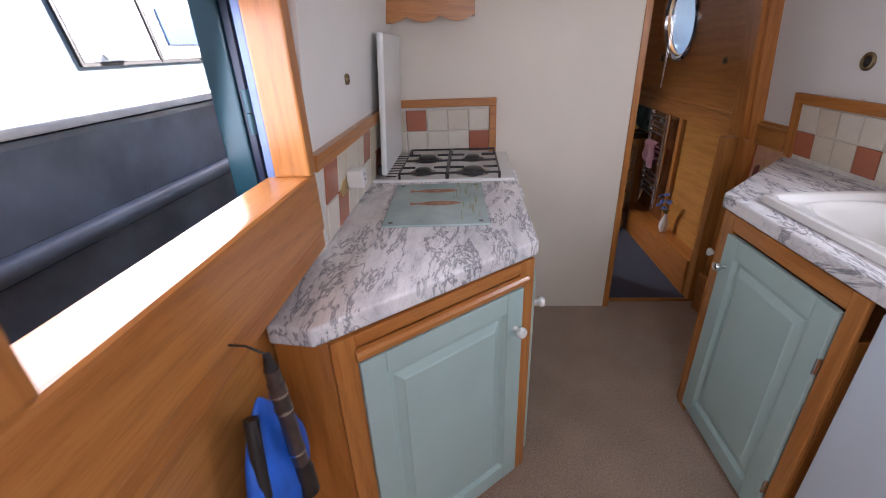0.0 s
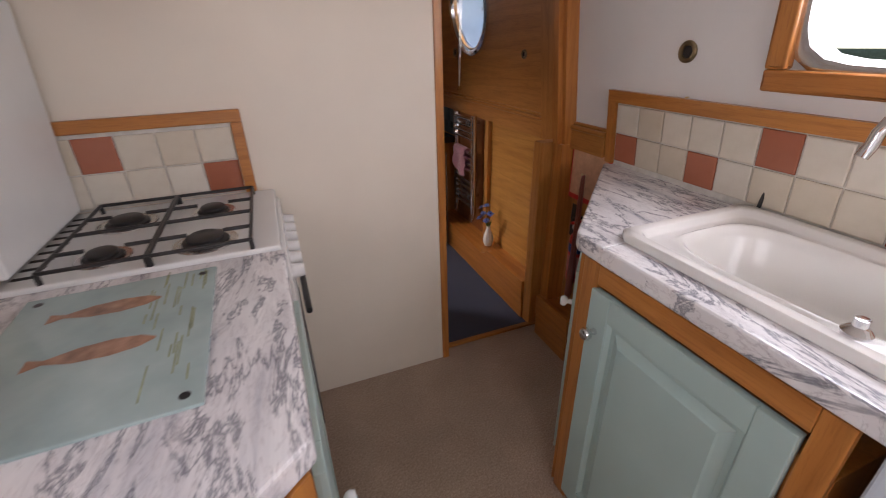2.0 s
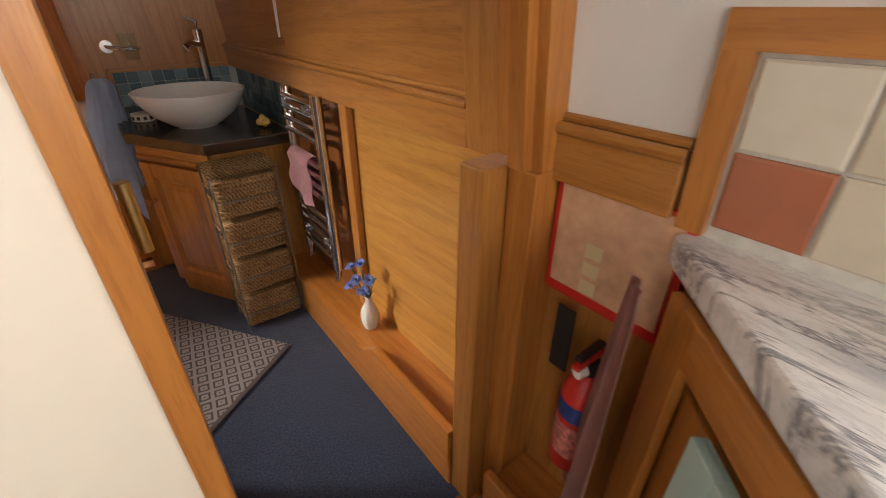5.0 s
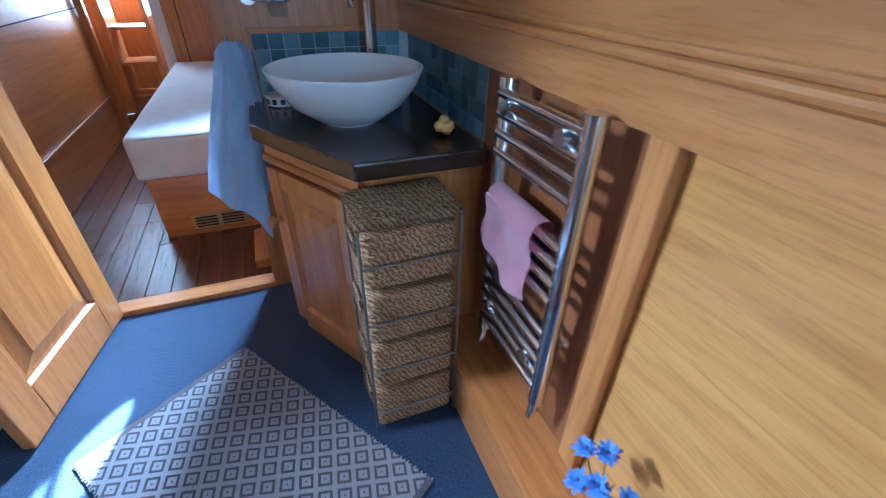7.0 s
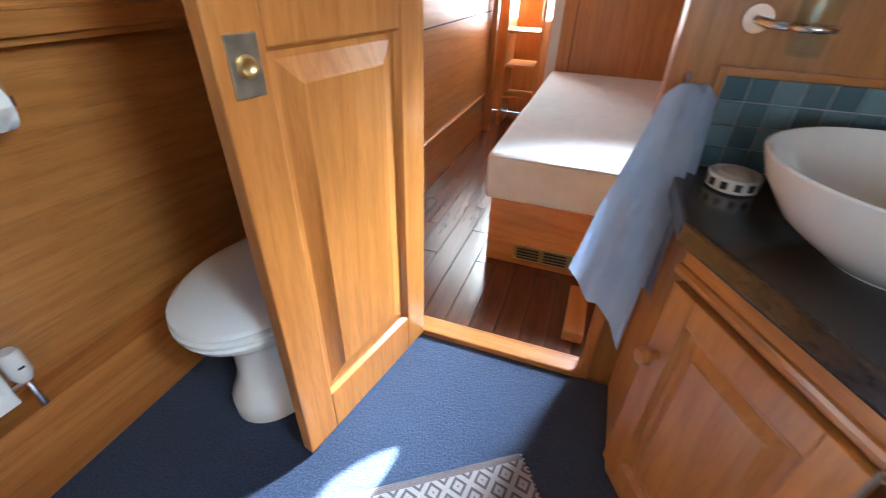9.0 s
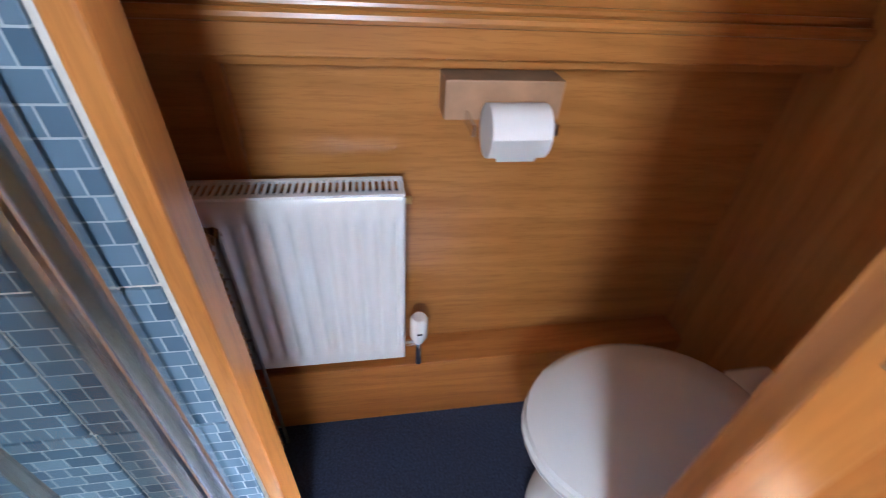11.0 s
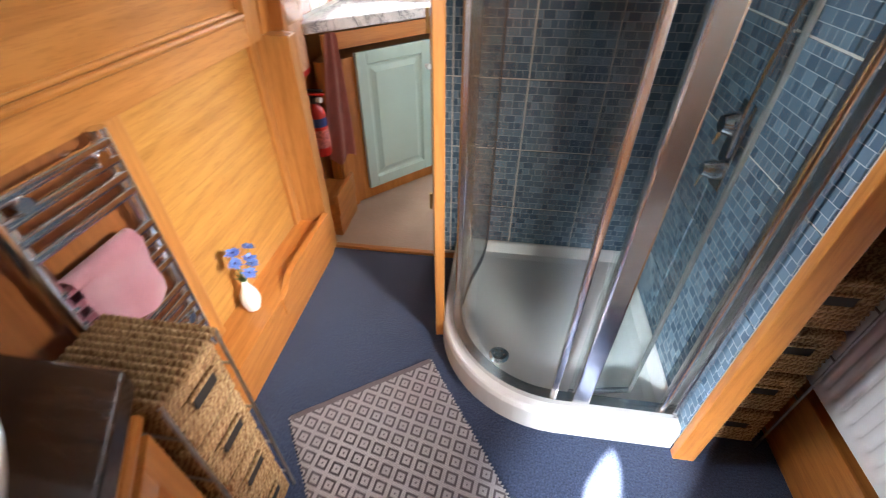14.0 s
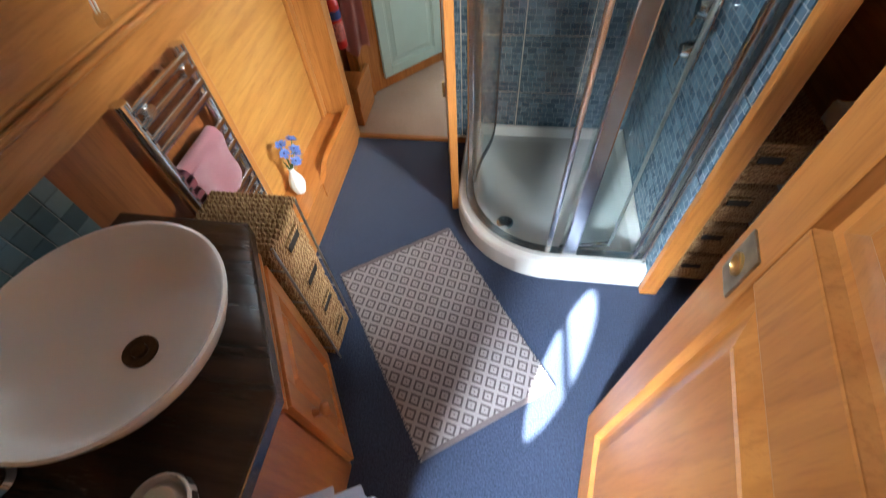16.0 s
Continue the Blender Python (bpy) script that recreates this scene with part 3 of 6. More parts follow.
inner_runs = ([(0.266, 0.075), (0.268, 0.14), (0.275, 0.20), (0.292, 0.27), (0.313, 0.342), (0.326, 0.42), (0.332, 0.485)],
              [(-0.215, 0.785), (-0.147, 0.796), (-0.08, 0.810), (-0.03, 0.818)])
inner_panes = []
for run in inner_runs:
    ip = part("inner_pane", bent_sheet(run, H0 + 0.024, H1, 0.005), shower_glass, screen, "clear inner glass pane")
    part("pane_seal", bent_sheet(run, H0 + 0.004, H0 + 0.023, 0.009), seal_grey, ip, "dark grey bottom seal")
    inner_panes.append(ip)
part("edge_seal", box(0.260, 0.272, 0.066, 0.078, H0, H1), seal_grey, inner_panes[0], "dark grey edge seal")


def upright(x, y, w, d, rz, mat=None, name="upright", z0=None):
    bm = box(-w / 2, w / 2, -d / 2, d / 2, (z0 or H0) + 0.001, H1, 0.006, 2)
    u = part(name, bm, mat or satin_metal, screen)
    u.matrix_local = pose(x, y, 0, 0, 0, rz)
    return u


upright(CX + FR, 0.074, 0.03, 0.016, 0, name="wall_profile")
upright(CX + FR, 0.445, 0.026, 0.034, 0)
upright(-0.338, CY + FR, 0.022, 0.034, 0, name="wall_profile")
upright(-0.300, CY + FR, 0.016, 0.022, 0)
upright(-0.062, CY + FR + 0.004, 0.052, 0.030, 0, name="door_jamb")
upright(0.015, CY + FR - 0.012, 0.020, 0.024, -3, name="door_edge")
upright(-0.219, 0.785, 0.012, 0.012, 0, plain("grey_seal", (0.16, 0.17, 0.17), 0.45), name="door_seal")
for o in (gl, g2, g3, *inner_panes):
    o.visible_shadow = False

# shower fittings on the partition
valve = thing("shower_mixer", "chrome bar shower mixer with a hose on the tiled wall", "shower mixer", at=(0, 0.02, 0))
part("riser_plate", box(-0.351, -0.342, 0.435, 0.505, 0.69, 0.925, 0.004), chrome, valve)
for z, r in ((0.868, 0.034), (0.742, 0.028)):
    part("control", tube([(-0.342, 0.470, z), (-0.318, 0.470, z), (-0.298, 0.470, z)], [r, r * 0.9, r * 0.62], 22), chrome, valve, smooth=True)
    part("control_lever", tube([(-0.308, 0.470, z), (-0.300, 0.470, z - 0.055)], [0.006, 0.004], 8), chrome, valve, smooth=True)
hose = [(-0.325 + 0.02 * math.sin(k * 0.3), 0.515 + 0.05 * math.sin(k * 0.157), 0.80 + 0.045 * k) for k in range(21)]
part("hose", tube(hose, [0.0065 + 0.001 * (k % 2) for k in range(21)], 8), chrome, valve, "ribbed chrome hose", True)
part("slide_rail", tube([(-0.330, 0.52, 1.0), (-0.330, 0.52, 1.72)], 0.009, 10), chrome, valve, smooth=True)
part("hand_shower", lathe([(0.0, 0), (0.03, 0.0), (0.045, -0.015), (0.048, -0.03), (0.0, -0.032)], 20, at=(-0.27, 0.53, 1.66)), chrome, valve, smooth=True)
peg = thing("shower_hook", "small chrome hook on the tiled shower wall", "hook")
part("rose", tube([(-0.351, 0.210, 0.806), (-0.338, 0.210, 0.806)], 0.018, 18), chrome, peg, smooth=True)
part("peg", tube([(-0.338, 0.210, 0.806), (-0.315, 0.210, 0.803), (-0.305, 0.210, 0.822)], 0.006, 10), chrome, peg, smooth=True)

# ---- galley: port counter, cooker ----
unit = thing("corner_cabinet", "pine base cabinet with an angled duck-egg green panelled door", "cabinet", "galley base cabinets")
A, B = Vector((-0.585, -1.462)), Vector((-0.115, -1.072))
part("body", prism([(-0.70, -1.462), (-0.585, -1.462), (-0.115, -1.072), (-0.115, -0.495), (-0.70, -0.495)], 0.0, 0.872, 0.003), pine_z, unit)
face = (B - A)
fr = part("face_frame", box(0.0, 0.055, -0.014, 0.0, 0.03, 0.868, 0.003), pine_z, unit)
ang = math.degrees(math.atan2(face.y, face.x))
fr.matrix_local = pose(A.x, A.y, 0, 0, 0, ang)
L = face.length
fr2 = part("face_frame", box(L - 0.055, L, -0.014, 0.0, 0.03, 0.868, 0.003), pine_z, unit)
fr2.matrix_local = pose(A.x, A.y, 0, 0, 0, ang)
bm = box(0.055, L - 0.055, -0.014, 0.0, 0.835, 0.868, 0.003)
bm = tube([(0.05, -0.012, 0.812), (L - 0.03, -0.012, 0.812)], 0.016, 10, bm)
fr3 = part("face_rail", bm, pine_x, unit)
fr3.matrix_local = pose(A.x, A.y, 0, 0, 0, ang)
dw = L - 0.105
d1 = panel_door("door", dw, 0.745, green_paint, unit, 0.062, 0.02, label="duck-egg green panelled door")
d1.matrix_local = Matrix.Translation((A.x, A.y, 0)) @ pose(0, 0, 0, 0, 0, ang) @ pose(0.055, -0.024, 0.05)
turned_knob(d1, (dw - 0.03, 0.0, 0.62), enamel, 0.017, label="white ceramic knob")
d2 = panel_door("door", 0.50, 0.745, green_paint, unit, 0.06, 0.02, label="duck-egg green panelled door")
d2.matrix_local = pose(-0.091, -1.03, 0.05, 0, 0, 90)
turned_knob(d2, (0.03, 0.0, 0.62), enamel, 0.017, label="white ceramic knob")

top = tagged(part("worktop", prism([(-0.700, -1.478), (-0.600, -1.492), (-0.097, -1.077), (-0.100, -0.49), (-0.700, -0.49)], 0.874, 0.92, 0.009, 3), laminate),
             "grey-veined marble-effect laminate worktop with an angled end", "worktop")

cooker = thing("cooker", "white slot-in gas cooker with four burners and its lid raised", "cooker")
part("body", box(-0.690, -0.112, -0.485, -0.012, 0.02, 0.905, 0.006), enamel, cooker)
part("hob_plate", box(-0.688, -0.105, -0.487, -0.010, 0.905, 0.928, 0.007, 3), enamel, cooker)
part("oven_door", box(-0.112, -0.092, -0.475, -0.022, 0.12, 0.74, 0.006), enamel, cooker)
part("oven_glass", box(-0.092, -0.089, -0.42, -0.08, 0.25, 0.58, 0.002), black_iron, cooker)
part("oven_handle", tube([(-0.07, -0.44, 0.70), (-0.07, -0.06, 0.70)], 0.009, 10), black_iron, cooker)
part("control_panel", box(-0.112, -0.094, -0.48, -0.018, 0.76, 0.90, 0.006), enamel, cooker)
for k in range(6):
    kb = tube([(-0.096, -0.44 + 0.075 * k, 0.83), (-0.062, -0.44 + 0.075 * k, 0.83)], [0.021, 0.017], 16)
    part("control_knob", kb, plastic_white, cooker, "white control knob", True)
for x in (-0.487, -0.275):
    for y in (-0.388, -0.165):
        r = 0.042 if (x > -0.4) == (y < -0.2) else 0.033
        bn = lathe([(r * 1.25, 0), (r * 1.25, 0.006), (r, 0.009), (r, 0.016), (r * 0.85, 0.020), (0, 0.021)], 24, at=(x, y, 0.928))
        part("burner", bn, black_iron, cooker, "black burner cap", True)
        rg = lathe([(r * 1.75, 0.0), (r * 1.7, 0.003), (r * 1.3, 0.002)], 28, at=(x, y, 0.9283))
        part("burner_well", rg, satin_metal, cooker, "", True)
for gx0, gx1 in ((-0.575, -0.382), (-0.376, -0.168)):
    gb = None
    zt = 0.952
    loop = [(gx0, -0.478, zt), (gx1, -0.478, zt), (gx1, -0.045, zt), (gx0, -0.045, zt), (gx0, -0.478, zt)]
    for p, q in zip(loop, loop[1:]):
        gb = tube([p, q], 0.0045, 8, gb)
    cxm = (gx0 + gx1) / 2
    gb = tube([(gx0, -0.272, zt), (gx1, -0.272, zt)], 0.0050, 8, gb)
    for y in (-0.388, -0.165):
        for sx in (1, -1):
            gb = tube([(cxm + sx * 0.040, y, zt), (gx1 if sx > 0 else gx0, y, zt)], 0.0048, 8, gb)
    for x in (gx0, gx1):
        for y in (-0.478, -0.045):
            gb = tube([(x, y, zt), (x, y, 0.927)], 0.0055, 8, gb)
    part("pan_support", gb, black_iron, cooker, "black wire pan support", True)
for k in range(9):
    part("vent_slot", box(-0.640, -0.595, -0.44 + 0.045 * k, -0.428 + 0.045 * k, 0.9275, 0.9295), dark_gap, cooker)
lid = part("lid", box(-0.012, 0.012, -0.462, -0.028, 0.0, 0.53, 0.010, 3), enamel, cooker, "white enamel lid standing open")
lid.matrix_local = pose(-0.640, 0, 0.940, 0, 3.5, 0)
for y in (-0.40, -0.09):
    part("lid_hinge", box(-0.676, -0.650, y - 0.02, y + 0.02, 0.926, 0.965, 0.004), black_iron, cooker)

# tiled splash on the bulkhead behind the hob
def frame_bars(name, bars, mat, label=""):
    bm = None
    for bx in bars:
        bm = box(*bx, 0.004, 2, bm)
    return structure(name, bm, mat, label)


frame_bars("trim_splash", [(-0.70, -0.157, -0.022, -0.0005, 1.150, 1.187), (-0.190, -0.157, -0.022, -0.0005, 0.93, 1.150)], pine_x, "varnished pine frame round the hob tiles")
hob_back = structure("splash_hob", box(-0.70, -0.19, -0.008, -0.0005, 0.93, 1.15), grout_white, "grouted tile splash behind the hob")
rail_back = structure("splash_left", wall_slab(-1, -1.175, -0.012, 0.92, 1.15, 0.0, inset=0.008), grout_white, "grouted tile splash along the cabin side")
right_back = structure("splash_right", wall_slab(1, -3.0, -0.240, 0.90, 1.146, 0.0, inset=0.008), grout_white, "grouted tile splash behind the sink")
bm = wall_slab(-1, -1.175, -0.024, 1.15, 1.19, 0.0, inset=0.022)
structure("trim_splash_left", bm, pine_y, "varnished pine rail above the tiles")
bm = wall_slab(1, -3.0, -0.208, 1.146, 1.186, 0.0, inset=0.022)
structure("trim_splash_right", bm, pine_y, "varnished pine rail above the tiles")
bm = wall_slab(1, -0.243, -0.208, 0.925, 1.146, 0.0, inset=0.022)
structure("trim_splash_right_end", bm, pine_z)

# ---- galley: starboard counter and sink ----
SX = 0.61
cab = thing("sink_cabinet", "pine base cabinet under the sink with a duck-egg green door", "cabinet", "galley base cabinets")
part("body", prism([(1.10, -0.27), (1.06, -0.255), (SX, -0.735), (SX, -1.31), (1.10, -1.31)], 0.0, 0.755, 0.003), pine_z, cab)
P0, P1 = Vector((1.045, -0.262)), Vector((SX, -0.728))
dv = P1 - P0
ang2 = math.degrees(math.atan2(dv.y, dv.x)) + 180
L2 = dv.length
for s0, s1 in ((0.0, 0.05), (L2 - 0.07, L2)):
    q = part("face_frame", box(s0, s1, -0.0005, 0.016, 0.0, 0.868, 0.003), pine_z, cab)
    q.matrix_local = pose(P1.x, P1.y, 0, 0, 0, ang2)
q = part("face_rail", box(0.05, L2 - 0.07, -0.0005, 0.016, 0.80, 0.868, 0.003), pine_x, cab)
q.matrix_local = pose(P1.x, P1.y, 0, 0, 0, ang2)
da = panel_door("door", 0.425, 0.70, green_paint, cab, 0.055, 0.02, label="duck-egg green panelled door")
da.matrix_local = Matrix.Translation((P1.x, P1.y, 0)) @ pose(0, 0, 0, 0, 0, ang2 + 180) @ pose(-L2 + 0.145, -0.026, 0.075)
turned_knob(da, (0.395, 0.0, 0.58), enamel, 0.016, label="white ceramic knob")
for y0, y1 in ((-0.79, -0.735), (-1.31, -1.265)):
    part("face_frame", box(SX - 0.016, SX - 0.0005, y0, y1, 0.0, 0.868, 0.003), pine_z, cab)
part("face_rail", box(SX - 0.016, SX - 0.0005, -1.265, -0.79, 0.815, 0.868, 0.003), pine_y, cab)
db = panel_door("door", 0.475, 0.765, green_paint, cab, 0.065, 0.02, label="duck-egg green panelled door")
db.matrix_local = pose(SX - 0.026, -0.785, 0.04, 0, 0, -90)
turned_knob(db, (0.032, 0.0, 0.655), chrome, 0.017, label="faceted glass knob")
for z in (0.16, 0.62):
    part("hinge", box(SX - 0.032, SX - 0.020, -1.268, -1.262, z, z + 0.05, 0.002), satin_metal, cab)

right_top = thing("sink_worktop", "grey-veined marble-effect laminate worktop with a clipped corner", "worktop")
part("corner", prism([(1.118, -0.222), (1.085, -0.215), (0.598, -0.690), (0.585, -0.715), (0.585, -0.80), (1.118, -0.80)], 0.874, 0.92, 0.009, 3), laminate, right_top)
part("front_strip", box(0.584, 0.70, -3.0, -0.795, 0.8742, 0.9198, 0.009, 3), laminate, right_top)
part("back_strip", box(1.05, 1.118, -3.0, -0.795, 0.874, 0.9196), laminate, right_top)
part("far_top", box(0.69, 1.06, -3.0, -1.82, 0.874, 0.9196), laminate, right_top)


def rounded(cx, cy, hx, hy, power, z, n=40):
    out = []
    for k in range(n):
        a = 2 * math.pi * (k + 0.5) / n
        c, s = math.cos(a), math.sin(a)
        r = (abs(c) ** power + abs(s) ** power) ** (-1 / power)
        out.append((cx + hx * r * c, cy + hy * r * s, z))
    return out


def loft(loops, cap_first=False, cap_last=True, bm=None):
    b = bmesh.new()
    rows = [[b.verts.new(p) for p in lp] for lp in loops]
    n = len(rows[0])
    for p, q in zip(rows, rows[1:]):
        for i in range(n):
            b.faces.new((p[i], p[(i + 1) % n], q[(i + 1) % n], q[i]))
    if cap_first:
        b.faces.new(rows[0])
    if cap_last:
        b.faces.new(rows[-1])
    return join(bm, b)


sink = thing("kitchen_sink", "cream one-and-a-half bowl inset sink with a moulded rim", "sink")


def bowl(name, y0, y1, depth, label=""):
    cx, cy, hx, hy = 0.871, (y0 + y1) / 2, 0.218, (y1 - y0) / 2
    bed = 0.941 - depth
    steps = [(0.0, 40, 0.9205), (0.0, 40, 0.936), (0.004, 34, 0.941), (0.026, 22, 0.9412), (0.031, 18, 0.938), (0.035, 14, 0.924), (0.040, 12, 0.921), (0.058, 5.0, 0.9200),
             (0.064, 4.0, 0.927), (0.068, 3.7, 0.9285), (0.074, 3.5, 0.925), (0.082, 3.3, 0.90), (0.102, 3.1, bed + 0.035), (0.116, 3.0, bed + 0.012), (0.145, 2.8, bed)]
    lp = [rounded(cx, cy, hx - i, hy - i * 0.95, p, z, 64) for i, p, z in steps]
    return part(name, loft(lp), sink_cream, sink, label, True)


bowl("main_bowl", -1.36, -0.765, 0.17)
bowl("half_bowl", -1.62, -1.362, 0.10)
bowl("drainer", -1.86, -1.622, 0.03)
part("waste", lathe([(0.036, 0.0), (0.034, 0.003), (0.02, 0.001), (0, 0.001)], 24, at=(0.875, -1.02, 0.7725)), chrome, sink, "chrome waste", True)
part("pop_up_lever", lathe([(0.020, 0), (0.021, 0.005), (0.015, 0.012), (0.010, 0.015), (0.010, 0.028), (0, 0.03)], 20, at=(0.70, -1.225, 0.941)), chrome, sink, "chrome waste control", True)
plug = thing("sink_plug", "black rubber sink plug with an upright handle by the tiles", "plug", at=(1.098, -0.80, 0.92))
part("disc", lathe([(0.0, 0.0), (0.026, 0.0), (0.028, 0.006), (0.024, 0.013), (0.0, 0.014)], 24), black_iron, plug, smooth=True)
part("stem", tube([(0, 0, 0.013), (0.004, -0.004, 0.07)], 0.0055, 10), black_iron, plug, smooth=True)

tap = thing("kitchen_tap", "chrome swan-neck kitchen tap behind the sink", "tap", at=(1.066, -1.165, 0.94))
part("base", lathe([(0.026, 0), (0.026, 0.012), (0.018, 0.02), (0.018, 0.10), (0.014, 0.11), (0, 0.11)], 20), chrome, tap, smooth=True)
pts = [(0, 0, 0.1)] + [(-0.085 + 0.085 * math.cos(a), 0.05 * (1 - math.cos(a)), 0.235 + 0.085 * math.sin(a)) for a in (math.pi * k / 12 for k in range(13))] + [(-0.178, 0.104, 0.215)]
part("spout", tube(pts, 0.011, 14), chrome, tap, smooth=True)
part("lever", tube([(0.0, -0.018, 0.085), (0.0, -0.075, 0.10)], [0.008, 0.006], 10), chrome, tap, smooth=True)

appliance = thing("washing_machine", "pale blue-white enamelled appliance under the worktop", "appliance")
part("casing", box(0.625, 1.10, -1.93, -1.335, 0.03, 0.868, 0.012, 3), plain("pale_blue_enamel", (0.55, 0.62, 0.70), 0.3, vary=0.03), appliance)
part("door_panel", box(0.598, 0.625, -1.925, -1.34, 0.08, 0.86, 0.010, 3), plain("pale_blue_door", (0.58, 0.65, 0.73), 0.28, vary=0.03), appliance)
part("plinth", box(0.66, 1.10, -1.92, -1.34, 0.0, 0.03), dark_gap, appliance)
cab2 = thing("end_cabinet", "pine base cabinet at the end of the galley", "cabinet", "galley base cabinets")
part("body", box(0.61, 1.10, -3.0, -1.95, 0.0, 0.872, 0.003), pine_z, cab2)

# cutting board with two painted fish
board = thing("glass_worktop_saver", "frosted pale green glass worktop saver printed with two fish", "worktop saver", at=(-0.40, -0.755, 0.9203), rz=2.0)
gm, gn, gl_, gb_ = material("frosted_green_glass", 0.16)
gv = coords(gn, gl_, (1, 1, 1))
gl_.new(ramp(gn, gl_, noise_tex(gn, gl_, gv, 6, 4), [(0.3, (0.27, 0.37, 0.36)), (0.7, (0.42, 0.52, 0.50))]), gb_.inputs["Base Color"])
part("plate", box(-0.165, 0.165, -0.215, 0.215, 0.0, 0.006, 0.002), gm, board)
fish_mat = plain("printed_trout", (0.36, 0.20, 0.13), 0.2, vary=0.4, scale=40)
reed_mat = plain("printed_reeds", (0.30, 0.34, 0.19), 0.2, vary=0.3, scale=40)
for y0, x0 in ((-0.02, 0.0), (0.12, -0.01)):
    b = bmesh.new()
    prof = [(-0.095, 0.016), (-0.07, 0.006), (-0.03, 0.020), (0.02, 0.024), (0.06, 0.017), (0.082, 0.003)]
    up = [b.verts.new((x0 + x, y0 + w, 0.0066)) for x, w in prof]
    dn = [b.verts.new((x0 + x, y0 - w, 0.0066)) for x, w in prof]
    for i in range(len(prof) - 1):
        b.faces.new((up[i], up[i + 1], dn[i + 1], dn[i]))
    part("printed_fish", b, fish_mat, board, "brown printed fish")
rng = random.Random(3)
b = None
for k in range(26):
    x, y, s = 0.05 + rng.random() * 0.10, -0.19 + rng.random() * 0.36, 0.03 + rng.random() * 0.06
    b = box(x, x + 0.0025, y, y + s, 0.0061, 0.0064, bm=b)
tagged(part("printed_reeds", b, reed_mat, board), kind="stuff")
for x in (-0.14, 0.14):
    for y in (-0.19, 0.19):
        part("foot_pad", lathe([(0.008, 0.0), (0.008, 0.0008), (0, 0.0008)], 14, at=(x, y, 0.0056)), black_iron, board)

# wall sockets, vents, bracket shelf
sock = thing("wall_socket", "brass double socket with a white plug adaptor on the tiles", "socket")
part("plate", box(-0.676, -0.668, -0.955, -0.80, 1.015, 1.105, 0.002), brass, sock)
part("plug_adaptor", box(-0.668, -0.615, -0.90, -0.845, 1.022, 1.078, 0.008, 3), plastic_white, sock, "white plug adaptor")
for z in (1.042, 1.058):
    part("plug_pin_hole", box(-0.616, -0.6145, -0.876, -0.868, z, z + 0.006), dark_gap, sock)


def round_vent(name, label, side, y, z, r=0.024):
    v = thing(name, label, "vent")
    q = Vector((0, 0, 1)).rotation_difference(Vector((-side, 0, 0.0)))
    m = Matrix.Translation((upper_x(side, z) - side * 0.001, y, z)) @ q.to_matrix().to_4x4()
    ring = part("ring", lathe([(r, 0), (r, 0.005), (r * 0.85, 0.008), (r * 0.6, 0.006), (r * 0.55, 0.002), (r * 0.55, 0.0)], 24), dark_brass, v, smooth=True)
    core = part("core", lathe([(r * 0.56, 0.0015), (r * 0.2, 0.003), (0, 0.003)], 20), dark_gap, v)
    ring.matrix_local = core.matrix_local = m
    return v


round_vent("round_socket", "round brass aerial socket on the white cabin side", 1, -0.497, 1.312, 0.030)
round_vent("round_socket", "round dark brass socket on the oak cabin side", 1, 0.39, 1.29, 0.020)
round_vent("round_socket", "round dark socket on the oak cabin side", 1, 1.20, 1.285, 0.028)
round_vent("round_socket", "dark round socket on the white cabin side", -1, -0.81, 1.335, 0.016)
hook = thing("cup_hook", "small brass cup hook screwed into the white cabin side", "hook")
hx = upper_x(1, 1.18)
part("wire", tube([(hx + 0.002, -0.52, 1.19), (hx - 0.012, -0.52, 1.19), (hx - 0.02, -0.52, 1.182), (hx - 0.014, -0.52, 1.172), (hx - 0.006, -0.52, 1.174)], 0.0018, 8), brass, hook, smooth=True)

shelf = thing("spice_shelf", "varnished pine corner shelf with a scalloped apron above the cooker", "shelf")
b = bmesh.new()
pts = [(-0.69, 1.60)]
n = 44
for k in range(n + 1):
    x = -0.69 + 0.43 * k / n
    pts.append((x, 1.532 - 0.022 * abs(math.sin(math.pi * (x + 0.69) / 0.143))))
pts.append((-0.26, 1.60))
fr_, bk_ = [b.verts.new((x, -0.135, z)) for x, z in pts], [b.verts.new((x, -0.118, z)) for x, z in pts]
b.faces.new(fr_)
b.faces.new(bk_)
for i in range(len(pts)):
    j = (i + 1) % len(pts)
    b.faces.new((fr_[i], fr_[j], bk_[j], bk_[i]))
part("apron", b, pine_x, shelf)
part("board", box(-0.68, -0.255, -0.14, -0.001, 1.60, 1.618, 0.003), pine_x, shelf)
for x in (-0.672, -0.275):
    part("bracket", prism([(x, -0.117), (x + 0.016, -0.117), (x + 0.016, -0.001), (x, -0.001)], 1.53, 1.60, 0.003), pine_z, shelf)

# ---- side hatch, its doors and the boat alongside ----
structure("hatch_sill", box(-0.762, -0.655, -1.99, -1.175, 1.00, 1.152, 0.012, 3), pine_y, "worn varnished pine hatch sill")
structure("hatch_apron", box(-0.678, -0.662, -3.0, -1.175, 0.955, 1.0, 0.004), pine_y)
structure("trim_hatch_post_aft", box(-0.737, -0.652, -1.222, -1.178, 1.152, TOP, 0.006), pine_z, "sunlit varnished pine hatch post")
structure("trim_hatch_post_fore", box(-0.762, -0.650, -2.05, -1.90, 1.152, TOP, 0.008), pine_z, "varnished pine hatch post")
# out of view; set low to cut sun off the worktop
structure("trim_hatch_head", box(-0.762, -0.60, -1.90, -1.222, 1.51, TOP, 0.006), pine_y)
